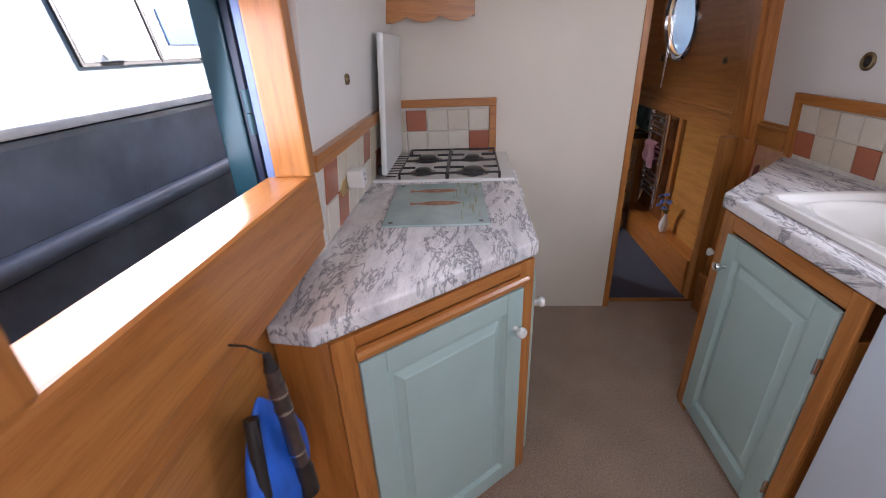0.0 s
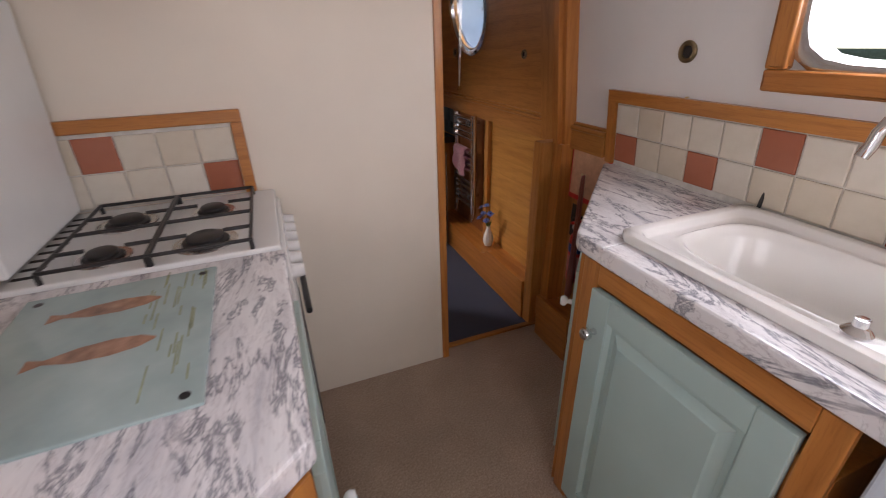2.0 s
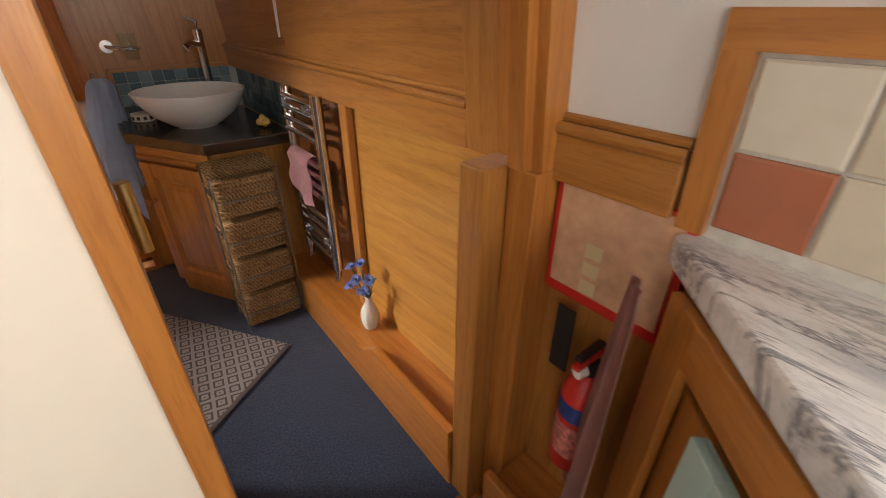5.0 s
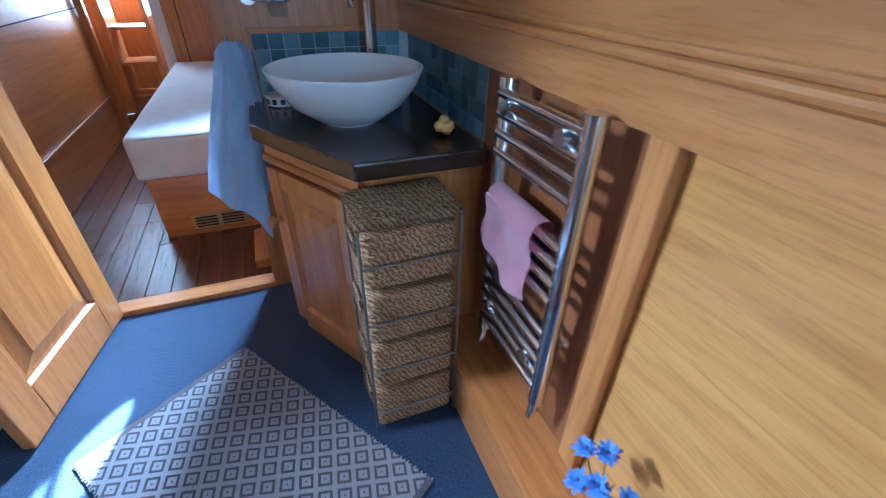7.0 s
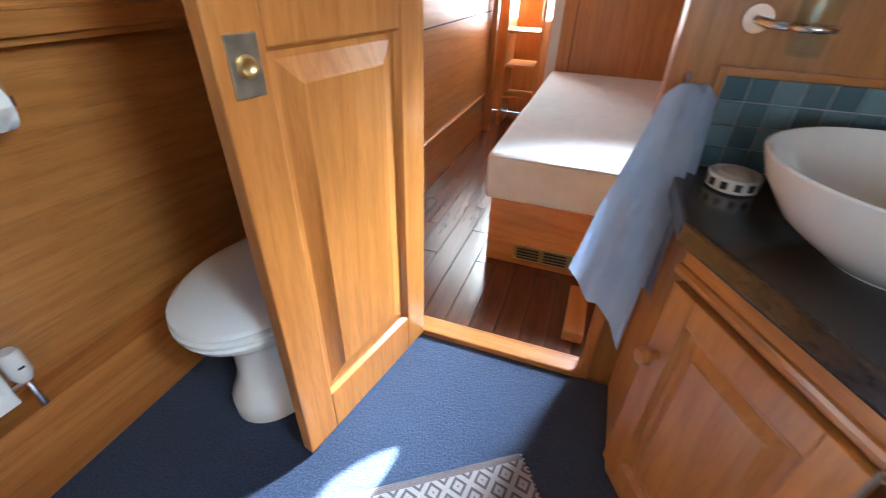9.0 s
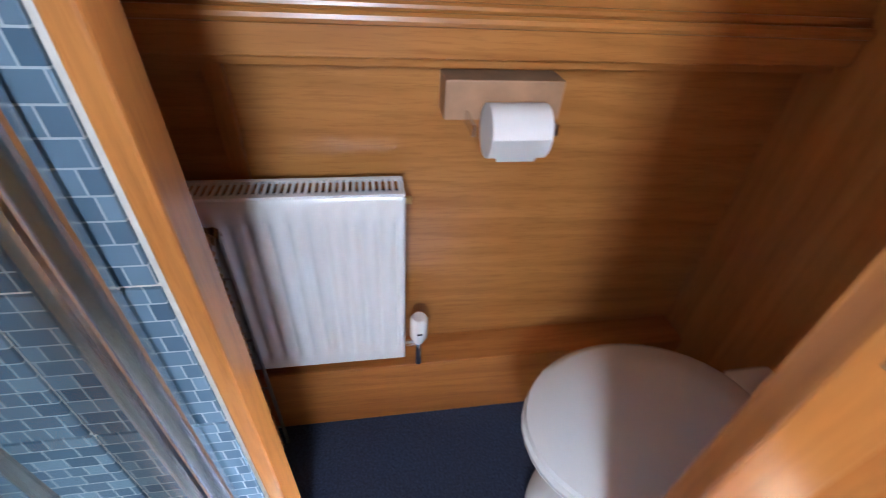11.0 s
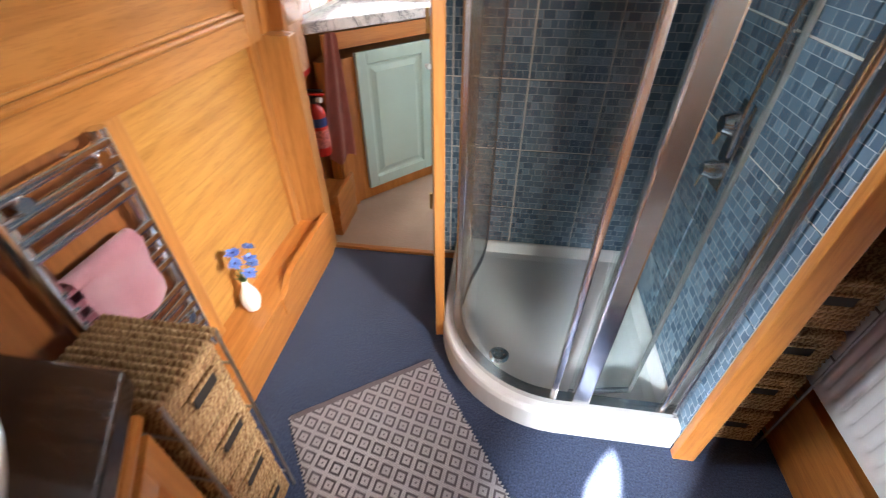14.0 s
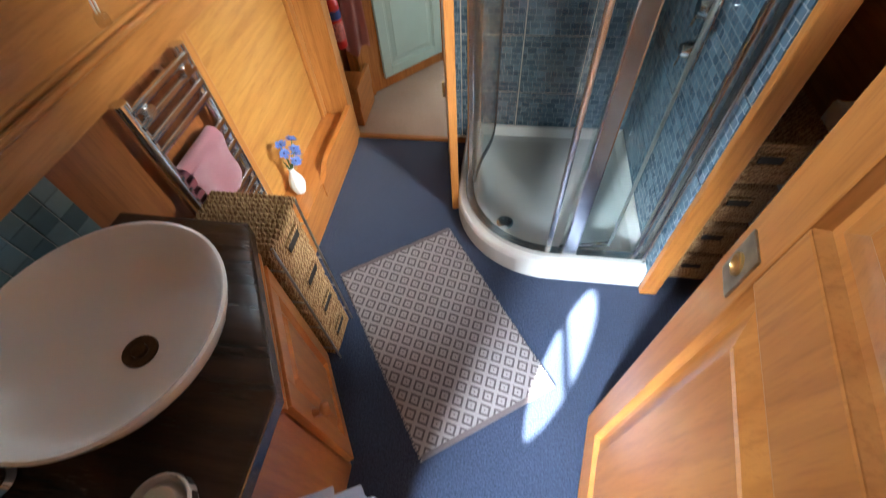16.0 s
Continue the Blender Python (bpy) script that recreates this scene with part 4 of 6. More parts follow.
# added plate, no real part: keeps a sliver of sun off the worktop
structure("hatch_sun_block", box(-0.815, -0.763, -1.98, -1.21, 1.515, 1.535, 0.004), teal_paint, "added plate outside the hatch that blocks the sun")
# added hidden strip that stops light leaking in past the hatch post
structure("hatch_light_stop", box(-0.785, -0.738, -1.172, -1.04, 1.0, TOP, 0.003), hull_grey)
structure("hull_rim", box(-0.86, -0.775, -2.6, -0.6, 0.80, 1.00, 0.008), hull_grey)
structure("trim_hatch_blue", box(-0.757, -0.738, -1.215, -1.19, 1.13, TOP, 0.003), blue_paint, "blue painted steel hatch edge")
hatch_door = thing("hatch_door", "teal painted steel side-hatch door standing open", "hatch door")
part("leaf", box(-0.850, -0.790, -1.205, -1.175, 1.10, 1.86, 0.005), teal_paint, hatch_door)
part("inner_face", box(-0.789, -0.772, -1.198, -1.180, 1.10, 1.85, 0.002), plain("dark_navy_paint", (0.012, 0.016, 0.04), 0.4), hatch_door)
b = tube([(-0.766, -1.212, 1.25), (-0.766, -1.212, 1.295)], 0.009, 12)
b = tube([(-0.766, -1.212, 1.297), (-0.766, -1.212, 1.345)], 0.009, 12, b)
part("hinge", b, teal_paint, hatch_door, "teal painted barrel hinge", True)

boat = thing("moored_boat", "grey and pale blue steel boat moored alongside", "boat")
part("hull", box(-1.75, -1.30, -9, 9, -0.5, 1.26, 0.02), hull_grey, boat)
part("rubbing_strake", tube([(-1.29, -9, 1.005), (-1.29, 9, 1.005)], 0.030, 12), hull_grey, boat, "", True)
part("lower_strake", tube([(-1.29, -9, 0.70), (-1.29, 9, 0.70)], 0.028, 12), hull_grey, boat, "", True)
part("gunwale_strip", box(-1.50, -1.285, -9, 9, 1.262, 1.286, 0.006), plain("worn_white_gunwale", (0.7, 0.7, 0.68), 0.5, vary=0.2, scale=8), boat)
b = bmesh.new()
vs = [b.verts.new(c) for c in ((-1.40, -9, 1.286), (-1.40, 9, 1.286), (-1.56, 9, 2.25), (-1.56, -9, 2.25), (-1.75, -9, 1.286), (-1.75, 9, 1.286), (-1.75, 9, 2.25), (-1.75, -9, 2.25))]
for q in ((0, 1, 2, 3), (4, 5, 6, 7), (3, 2, 6, 7), (0, 3, 7, 4), (1, 2, 6, 5), (0, 1, 5, 4)):
    b.faces.new([vs[i] for i in q])
part("cabin", b, cabin_blue, boat, "pale blue painted cabin side")


def on_cabin(y0, y1, z0, z1, out, mat, name, parent, label=""):
    cxx = lambda z: -1.40 - (z - 1.286) * 0.166
    b = bmesh.new()
    vs = []
    for d in (0.0, out):
        vs += [b.verts.new((cxx(z) + d, y, z)) for y, z in ((y0, z0), (y1, z0), (y1, z1), (y0, z1))]
    for q in ((0, 1, 2, 3), (4, 5, 6, 7), (0, 1, 5, 4), (1, 2, 6, 5), (2, 3, 7, 6), (3, 0, 4, 7)):
        b.faces.new([vs[i] for i in q])
    return part(name, b, mat, parent, label)


white_hatch = plain("white_hatch_paint", (0.74, 0.76, 0.78), 0.35, vary=0.05)
for y0, y1 in ((-0.86, -0.53), (-0.50, -0.13)):
    hd = on_cabin(y0, y1, 1.41, 2.05, 0.012, white_hatch, "side_hatch", boat, "white steel side hatch")
    on_cabin(y0 - 0.012, y1 + 0.012, 1.398, 1.409, 0.010, black_iron, "hatch_gap", hd)
    on_cabin(y0 - 0.012, y0 - 0.002, 1.409, 2.05, 0.010, black_iron, "hatch_gap", hd)
on_cabin(-0.13, -0.118, 1.398, 2.05, 0.010, black_iron, "hatch_gap", boat)
on_cabin(-0.44, -0.20, 1.46, 1.58, 0.018, plain("blue_window_film", (0.10, 0.19, 0.36), 0.3), "blue_window", boat, "small dark blue window")
for y in (-0.78, -0.25):
    on_cabin(y, y + 0.09, 1.415, 1.432, 0.026, satin_metal, "hatch_latch", boat, "metal hatch latch")

structure("water", box(-60, 60, -80, 80, -0.62, -0.55), plain("canal_water", (0.02, 0.028, 0.02), 0.08, vary=0.3), "dark canal water")
structure("bank", box(28, 34, -80, 80, -0.6, 0.5, 0.2), plain("grass_bank", (0.10, 0.11, 0.06), 0.9, vary=0.4), "green canal bank")

bag = thing("blue_bag", "bright blue nylon pouch hanging on the cabinet end", "bag", at=(-0.650, -1.635, 0.735))
b = bmesh.new()
bmesh.ops.create_uvsphere(b, u_segments=24, v_segments=16, radius=1.0)
for v in b.verts:
    z = v.co.z
    taper = 0.30 + 0.85 * (1 - z) / 2 + 0.05 * math.sin(5 * z + 3 * v.co.x)
    v.co = (v.co.x * 0.050 * taper, v.co.y * 0.130 * taper, z * 0.150)
part("pouch", b, plain("blue_nylon", (0.02, 0.13, 0.62), 0.55, vary=0.25, scale=25, grain=0.5, grain_scale=60), bag, smooth=True)
part("dark_edge", tube([(0.0, -0.03, 0.135), (0.01, -0.062, 0.04), (0.02, -0.088, -0.06)], 0.013, 8), black_iron, bag, "black webbing edge", True)
torch = thing("metal_torch", "slim grey metal torch hanging from a hook", "torch", at=(-0.600, -1.652, 0.965), rx=5, ry=1)
part("tail", tube([(0, 0, 0.03), (0, 0, 0.0)], [0.006, 0.010], 14), black_iron, torch, smooth=True)
part("barrel", tube([(0, 0, 0.0), (0, 0, -0.03), (0, 0, -0.031), (0, 0, -0.24)], [0.012, 0.012, 0.014, 0.014], 16), plain("gunmetal", (0.16, 0.13, 0.12), 0.35, 0.8, vary=0.2, scale=30), torch, smooth=True)
part("head", tube([(0, 0, -0.24), (0, 0, -0.26), (0, 0, -0.33)], [0.014, 0.019, 0.019], 16), plain("dark_gunmetal", (0.08, 0.07, 0.07), 0.35, 0.8), torch, smooth=True)
for z in (-0.05, -0.09, -0.20):
    part("band", tube([(0, 0, z), (0, 0, z - 0.006)], 0.0155, 16), satin_metal, torch, smooth=True)
part("cord", tube([(0, 0, 0.03), (-0.03, 0.002, 0.045), (-0.098, 0.0, 0.05)], 0.002, 6), black_iron, torch)
part("hook", tube([(-0.108, 0.0, 0.055), (-0.098, 0.0, 0.047), (-0.092, 0.0, 0.058)], 0.003, 6), brass, torch)

# ---- windows ----
win = thing("galley_window", "aluminium window with rounded corners in a pine surround", "window")
wy, wz = -1.10, 1.50


def on_side(side, y, z, out):
    return (upper_x(side, z) - side * out, y, z)


def ring_on_side(side, cy, cz, sizes, power, mat, name, parent, label="", n=48, smooth=True):
    """A moulded ring on the cabin side: (half width, half height, stand-off) rows."""
    loops = []
    for hy, hz, out in sizes:
        lp = []
        for k in range(n):
            a = 2 * math.pi * (k + 0.5) / n
            c, s = math.cos(a), math.sin(a)
            r = (abs(c) ** power + abs(s) ** power) ** (-1 / power)
            lp.append(on_side(side, cy + hy * r * c, cz + hz * r * s, out))
        loops.append(lp)
    b = loft(loops, cap_last=False)
    return part(name, b, mat, parent, label, smooth)


ring_on_side(1, wy, wz, [(0.33, 0.24, -0.01), (0.33, 0.24, 0.010), (0.318, 0.228, 0.016), (0.30, 0.21, 0.012), (0.29, 0.20, -0.012), (0.29, 0.20, -0.03)], 6, satin_metal, "aluminium_frame", win, "satin aluminium frame")
fw0, fw1 = 0.362, 0.272
for nm, y0, y1, z0, z1, mt in (("surround_bottom", wy - fw0, wy + fw0, wz - fw1, wz - fw1 + 0.05, pine_y), ("surround_top", wy - fw0, wy + fw0, wz + fw1 - 0.05, wz + fw1, pine_y),
                               ("surround_side", wy + fw0 - 0.05, wy + fw0, wz - fw1 + 0.05, wz + fw1 - 0.05, pine_z), ("surround_side", wy - fw0, wy - fw0 + 0.05, wz - fw1 + 0.05, wz + fw1 - 0.05, pine_z)):
    b = wall_slab(1, y0, y1, z0, z1, 0.0, inset=0.030)
    bmesh.ops.bevel(b, geom=list(b.edges), offset=0.008, segments=3, profile=0.6, affect="EDGES")
    part(nm, b, mt, win, "moulded pine surround")
b = loft([[on_side(1, wy + 0.295 * math.cos(a) * (abs(math.cos(a)) ** 6 + abs(math.sin(a)) ** 6) ** (-1 / 6), wz + 0.205 * math.sin(a) * (abs(math.cos(a)) ** 6 + abs(math.sin(a)) ** 6) ** (-1 / 6), o) for a in (2 * math.pi * (k + 0.5) / 40 for k in range(40))] for o in (-0.016, -0.020)], True, True)
pane = part("pane", b, clear_glass, win)
pane.visible_shadow = False


def porthole(side, cy, cz, r, name_label, depth=0.02):
    """A round light: chrome rim inside, a painted reveal of the given depth, the pane at its outer end."""
    p = thing("porthole", name_label, "porthole", "portholes")
    ring_on_side(side, cy, cz, [(r + 0.035, r + 0.035, -0.002), (r + 0.035, r + 0.035, 0.012), (r + 0.022, r + 0.022, 0.022), (r + 0.006, r + 0.006, 0.016), (r, r, 0.0), (r - 0.008, r - 0.008, -0.030)], 2, chrome, "rim", p, "polished chrome rim")
    if depth > 0.05:
        ring_on_side(side, cy, cz, [(r - 0.006, r - 0.006, -0.028), (r - 0.008, r - 0.008, -depth - 0.02), (r + 0.012, r + 0.012, -depth - 0.02), (r + 0.012, r + 0.012, -0.034)], 2, reveal_paint, "reveal", p, "pale blue painted reveal")
    b = loft([[on_side(side, cy + (r - 0.010) * math.cos(a), cz + (r - 0.010) * math.sin(a), o) for a in (2 * math.pi * k / 40 for k in range(40))] for o in (-depth, -depth - 0.004)], True, True)
    g = part("pane", b, clear_glass, p)
    g.visible_shadow = False
    b = box(-0.006, 0.006, -r + 0.010, r - 0.010, -0.010, 0.010, 0.002)
    bar = part("glazing_bar", b, satin_metal, p)
    bar.matrix_local = Matrix.Translation(on_side(side, cy, cz + 0.01, -depth + 0.006))
    return p


reveal_paint = plain("pale_blue_reveal_paint", (0.42, 0.50, 0.58), 0.35, vary=0.08)
# reveal made deeper than usual so it keeps sun off the galley floor
porthole(1, 0.965, 1.51, 0.205, "round chrome porthole with a glazing bar in the oak cabin side", 0.19)
porthole(-1, 1.46, 1.50, 0.200, "round chrome porthole with a glazing bar above the toilet")
porthole(1, 3.32, 1.43, 0.175, "round chrome porthole with a glazing bar above the bed")

# ---- alcove beside the galley door ----
structure("ledge_alcove", box(0.985, RIGHT, -0.25, -0.006, 0.0, 0.18, 0.004), pine_y)
structure("ledge_alcove_lip", box(0.979, 1.000, -0.25, -0.006, 0.12, 0.228, 0.004), pine_y)
red = plain("signal_red", (0.55, 0.025, 0.02), 0.35, vary=0.1, scale=8)
blanket = thing("fire_blanket", "red fire blanket pouch with a pale instruction panel on the lining", "fire blanket")
part("pouch", box(1.098, 1.129, -0.238, -0.009, 0.72, 0.945, 0.006), red, blanket)
part("panel", box(1.095, 1.0985, -0.225, -0.022, 0.745, 0.938, 0.001), plain("pale_orange_print", (0.62, 0.36, 0.22), 0.5, vary=0.2, scale=30), blanket, "pale orange printed panel")
for k in range(3):
    part("printed_square", box(1.0935, 1.0952, -0.115, -0.085, 0.75 + 0.035 * k, 0.775 + 0.035 * k), plain("printed_cream", (0.62, 0.50, 0.28), 0.5), blanket)
part("pull_tape", box(1.096, 1.10, -0.09, -0.05, 0.55, 0.70, 0.002), black_iron, blanket, "black pull tape")
ext = thing("fire_extinguisher", "small red fire extinguisher with a dark band clipped to the lining", "fire extinguisher", at=(1.072, -0.150, 0.372))
part("cylinder", lathe([(0, 0.0), (0.034, 0.0), (0.040, 0.008), (0.040, 0.195), (0.034, 0.218), (0.018, 0.232), (0.016, 0.245), (0, 0.245)], 24), red, ext, smooth=True)
part("label", lathe([(0.0405, 0.045), (0.0405, 0.13)], 24), plain("mottled_label", (0.62, 0.20, 0.18), 0.4, vary=0.6, scale=90), ext, "pale printed label")
part("band", lathe([(0.0407, 0.145), (0.0407, 0.185)], 24), plain("blue_band", (0.02, 0.05, 0.22), 0.4), ext, "dark blue band")
part("valve", lathe([(0.0, 0.245), (0.016, 0.245), (0.016, 0.275), (0.0, 0.278)], 14), black_iron, ext, smooth=True)
part("gauge", tube([(-0.016, 0, 0.260), (-0.034, 0.004, 0.260)], 0.012, 14), plastic_white, ext, "pressure gauge", True)
part("lever", box(-0.050, 0.035, -0.008, 0.008, 0.278, 0.287, 0.003), red, ext, "red lever")
part("handle", box(-0.045, 0.028, -0.008, 0.008, 0.295, 0.304, 0.003), black_iron, ext)
part("wall_bracket", box(0.030, 0.0575, -0.018, 0.018, 0.02, 0.21, 0.003), red, ext, "red wall bracket")


def cloth(name, label, top, bottom, w_top, w_bot, normal, mat, category="towel", folds=5, depth=0.012, seed=1, twist=0.0, rows=26, cols=22, sag=0.0, group=""):
    """A hanging cloth from a top point to a bottom point, with folds that die out at the hem."""
    r = random.Random(seed)
    ph = [r.random() * 6 for _ in range(3)]
    top, bottom, nrm = Vector(top), Vector(bottom), Vector(normal).normalized()
    down = (bottom - top)
    side = nrm.cross(down).normalized()
    b = bmesh.new()
    grid = []
    for i in range(rows + 1):
        v = i / rows
        c = top + down * v
        w = w_top + (w_bot - w_top) * min(1, v * 1.15) ** 0.8
        line = []
        for j in range(cols + 1):
            u = j / cols - 0.5
            d = depth * (0.45 + 0.55 * v) * (math.sin(folds * math.pi * (u + 0.5) * 2 + ph[0] + v * 0.9) + 0.5 * math.sin(folds * 3.1 * u + ph[1] + 2 * v))
            off = sag * math.sin(math.pi * (u + 0.5)) * v
            line.append(b.verts.new(c + side * (u * w + twist * v * v) + nrm * d + down.normalized() * (0.02 * math.sin(7 * u + ph[2]) * v + off)))
        grid.append(line)
    for p, q in zip(grid, grid[1:]):
        for j in range(cols):
            b.faces.new((p[j], p[j + 1], q[j + 1], q[j]))
    ext_ = bmesh.ops.solidify(b, geom=list(b.faces), thickness=0.004)
    ob = part(name, b, mat, None, "", True)
    return tagged(ob, label, category, group)


def terry(name, color):
    m, n, l, b = material(name, 0.95, spec=0.1)
    v = coords(n, l, (1, 1, 1))
    f = noise_tex(n, l, v, 420, 2)
    big = noise_tex(n, l, v, 14, 3)
    c = ramp(n, l, big, [(0.3, tuple(x * 0.88 for x in color)), (0.7, color)])
    l.new(c, b.inputs["Base Color"])
    b.inputs["Sheen Weight"].default_value = 0.5
    bump(n, l, b, f, 0.8, 0.003)
    return m


blue_terry, pink_terry, rose_terry = terry("blue_terry", (0.60, 0.69, 0.86)), terry("pink_terry", (0.62, 0.30, 0.34)), terry("rose_terry", (0.46, 0.17, 0.14))
cloth("hand_towel", "dusty rose towel hanging on the cabinet side by the door", (0.985, -0.228, 0.885), (1.003, -0.205, 0.32), 0.045, 0.135, (-0.6, 0.7, 0), rose_terry, folds=2, depth=0.010, seed=4)

# ---- towel rail ----
rail = thing("towel_radiator", "chrome ladder towel radiator in the hull recess", "towel radiator")
RX = 1.062
for y in (0.895, 1.148):
    part("post", tube([(RX, y, 0.315), (RX, y, 0.945)], 0.019, 14), chrome, rail, smooth=True)
    part("valve", tube([(RX, y, 0.315), (RX - 0.003, y, 0.285), (RX - 0.012, y, 0.262)], [0.010, 0.012, 0.008], 12), chrome, rail, smooth=True)
bars = [0.918, 0.880, 0.842, 0.804, 0.715, 0.677, 0.639, 0.601, 0.520, 0.482, 0.444, 0.406, 0.368]
for z in bars:
    part("bar", tube([(RX - 0.012, 0.895, z), (RX - 0.012, 1.148, z)], 0.011, 12), chrome, rail, smooth=True)
for y in (0.935, 1.108):
    for z in (0.899, 0.425):
        part("wall_bracket", tube([(RX - 0.03, y, z), (RIGHT - 0.001, y, z)], [0.015, 0.011], 14), chrome, rail, smooth=True)
structure("trim_batten", box(1.105, RIGHT, 0.785, 0.835, 0.18, 0.934, 0.005), oak_z, "oak batten beside the towel radiator")
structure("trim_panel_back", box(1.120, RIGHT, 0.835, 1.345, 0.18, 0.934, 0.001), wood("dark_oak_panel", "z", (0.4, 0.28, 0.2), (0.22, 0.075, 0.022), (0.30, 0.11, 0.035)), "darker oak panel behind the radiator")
# pink towel folded over the bars
b = bmesh.new()
prof = []
for k in range(9):
    prof.append((RX - 0.036 - 0.004 * math.sin(k), 0.595 + 0.0155 * k))
for k in range(7):
    a = math.pi * k / 6
    prof.append((RX - 0.012 - 0.023 * math.cos(a), 0.722 + 0.018 * math.sin(a)))
for k in range(6):
    prof.append((RX + 0.012, 0.715 - 0.025 * k))
grid = []
for i in range(17):
    u = i / 16
    line = []
    for k, (x, z) in enumerate(prof):
        front = max(0.0, 1 - k / 9)
        y = 1.130 - 0.175 * u + 0.02 * front * math.sin(3 * u)
        drop = front * (0.03 * u + 0.04 * math.sin(math.pi * u * 0.8) - 0.02)
        line.append(b.verts.new((x - 0.009 * front * math.sin(9 * u + 1), y, z - drop)))
    grid.append(line)
for p, q in zip(grid, grid[1:]):
    for k in range(len(prof) - 1):
        b.faces.new((p[k], p[k + 1], q[k + 1], q[k]))
bmesh.ops.solidify(b, geom=list(b.faces), thickness=0.004)
tagged(part("flannel", b, pink_terry, None, "", True), "pale pink face flannel folded over the towel radiator", "flannel")

# ---- vase with blue flowers ----
vase = thing("flower_vase", "small white fluted vase of blue artificial cornflowers on the ledge", "vase", at=(1.062, 0.672, 0.1805))
b = bmesh.new()
n = 40
vrows = []
for r, z in ((0.013, 0.0), (0.022, 0.003), (0.031, 0.03), (0.033, 0.05), (0.028, 0.078), (0.016, 0.105), (0.011, 0.122), (0.013, 0.135), (0.010, 0.134), (0.009, 0.10)):
    vrows.append([b.verts.new(((r + 0.0012 * math.cos(10 * a) * (r > 0.02)) * math.cos(a), (r + 0.0012 * math.cos(10 * a) * (r > 0.02)) * math.sin(a), z)) for a in (2 * math.pi * k / n for k in range(n))])
for p, q in zip(vrows, vrows[1:]):
    for k in range(n):
        b.faces.new((p[k], p[(k + 1) % n], q[(k + 1) % n], q[k]))
b.faces.new(vrows[0])
part("body", b, ceramic, vase, smooth=True)
stem_m, petal_m = plain("green_stem", (0.10, 0.16, 0.05), 0.6), plain("cornflower_blue", (0.13, 0.22, 0.56), 0.7, vary=0.35, scale=200)
core_m = plain("dark_blue_core", (0.04, 0.05, 0.18), 0.7, vary=0.4, scale=200)
rng = random.Random(8)
heads = [(-0.012, 0.012, 0.262), (-0.030, 0.040, 0.245), (-0.042, -0.012, 0.225), (-0.018, -0.055, 0.235), (-0.050, 0.020, 0.190), (-0.030, -0.030, 0.185)]
for hx_, hy_, hz_ in heads:
    part("stem", tube([(0, 0, 0.10), (hx_ * 0.4, hy_ * 0.4, 0.16), (hx_, hy_, hz_ - 0.006)], 0.0016, 6), stem_m, vase)
    b = bmesh.new()
    axis = Vector((hx_, hy_, 0.12)).normalized()
    s1 = axis.orthogonal().normalized()
    s2 = axis.cross(s1)
    c = Vector((hx_, hy_, hz_))
    for ring, cnt, tilt in ((1.0, 11, 0.15), (0.75, 9, 0.6), (0.5, 6, 1.1)):
        for k in range(cnt):
            a = 2 * math.pi * (k + rng.random() * 0.5) / cnt
            d = (math.cos(a) * s1 + math.sin(a) * s2)
            t = (axis.cross(d)).normalized()
            L_ = 0.022 * ring * (0.8 + 0.4 * rng.random())
            tip = c + d * L_ + axis * L_ * tilt
            mid = c + d * L_ * 0.6 + axis * L_ * tilt * 0.6
            b.faces.new([b.verts.new(p) for p in (c, mid + t * 0.0045, tip + t * 0.002, tip - t * 0.003, mid - t * 0.0045)])
    fl = part("flower", b, petal_m, vase, "blue cornflower head")
    part("flower_core", lathe([(0, -0.004), (0.006, 0), (0.004, 0.006), (0, 0.008)], 8, at=tuple(c)), core_m, fl)
for k in range(5):
    a = k * 1.3
    part("leaf", tube([(0, 0, 0.12), (0.012 * math.cos(a), 0.014 * math.sin(a), 0.15), (0.022 * math.cos(a), 0.03 * math.sin(a), 0.17)], [0.002, 0.003, 0.0005], 6), stem_m, vase)

# ---- wicker drawer towers ----


def wicker_material():
    m, n, l, b = material("seagrass_weave", 0.75, spec=0.25)
    v = coords(n, l, (1, 1, 0.55))
    w = n.new("ShaderNodeTexWave")
    w.wave_type, w.bands_direction = "BANDS", "DIAGONAL"
    w.inputs["Scale"].default_value, w.inputs["Distortion"].default_value = 48.0, 7.0
    w.inputs["Detail"].default_value, w.inputs["Detail Scale"].default_value = 3.0, 2.0
    l.new(v, w.inputs["Vector"])
    c = ramp(n, l, w.outputs["Fac"], [(0.05, (0.20, 0.105, 0.045)), (0.40, (0.34, 0.20, 0.09)), (1.0, (0.50, 0.345, 0.18))])
    patch = ramp(n, l, noise_tex(n, l, v, 14, 6), [(0.3, (0.60, 0.52, 0.45)), (0.7, (1, 1, 1))])
    l.new(mix(n, l, 0.8, c, patch, "MULTIPLY"), b.inputs["Base Color"])
    bump(n, l, b, w.outputs["Fac"], 0.5, 0.003)
    return m


wicker = wicker_material()
wire = plain("grey_wire", (0.30, 0.28, 0.26), 0.35, 0.9, vary=0.2, scale=40)


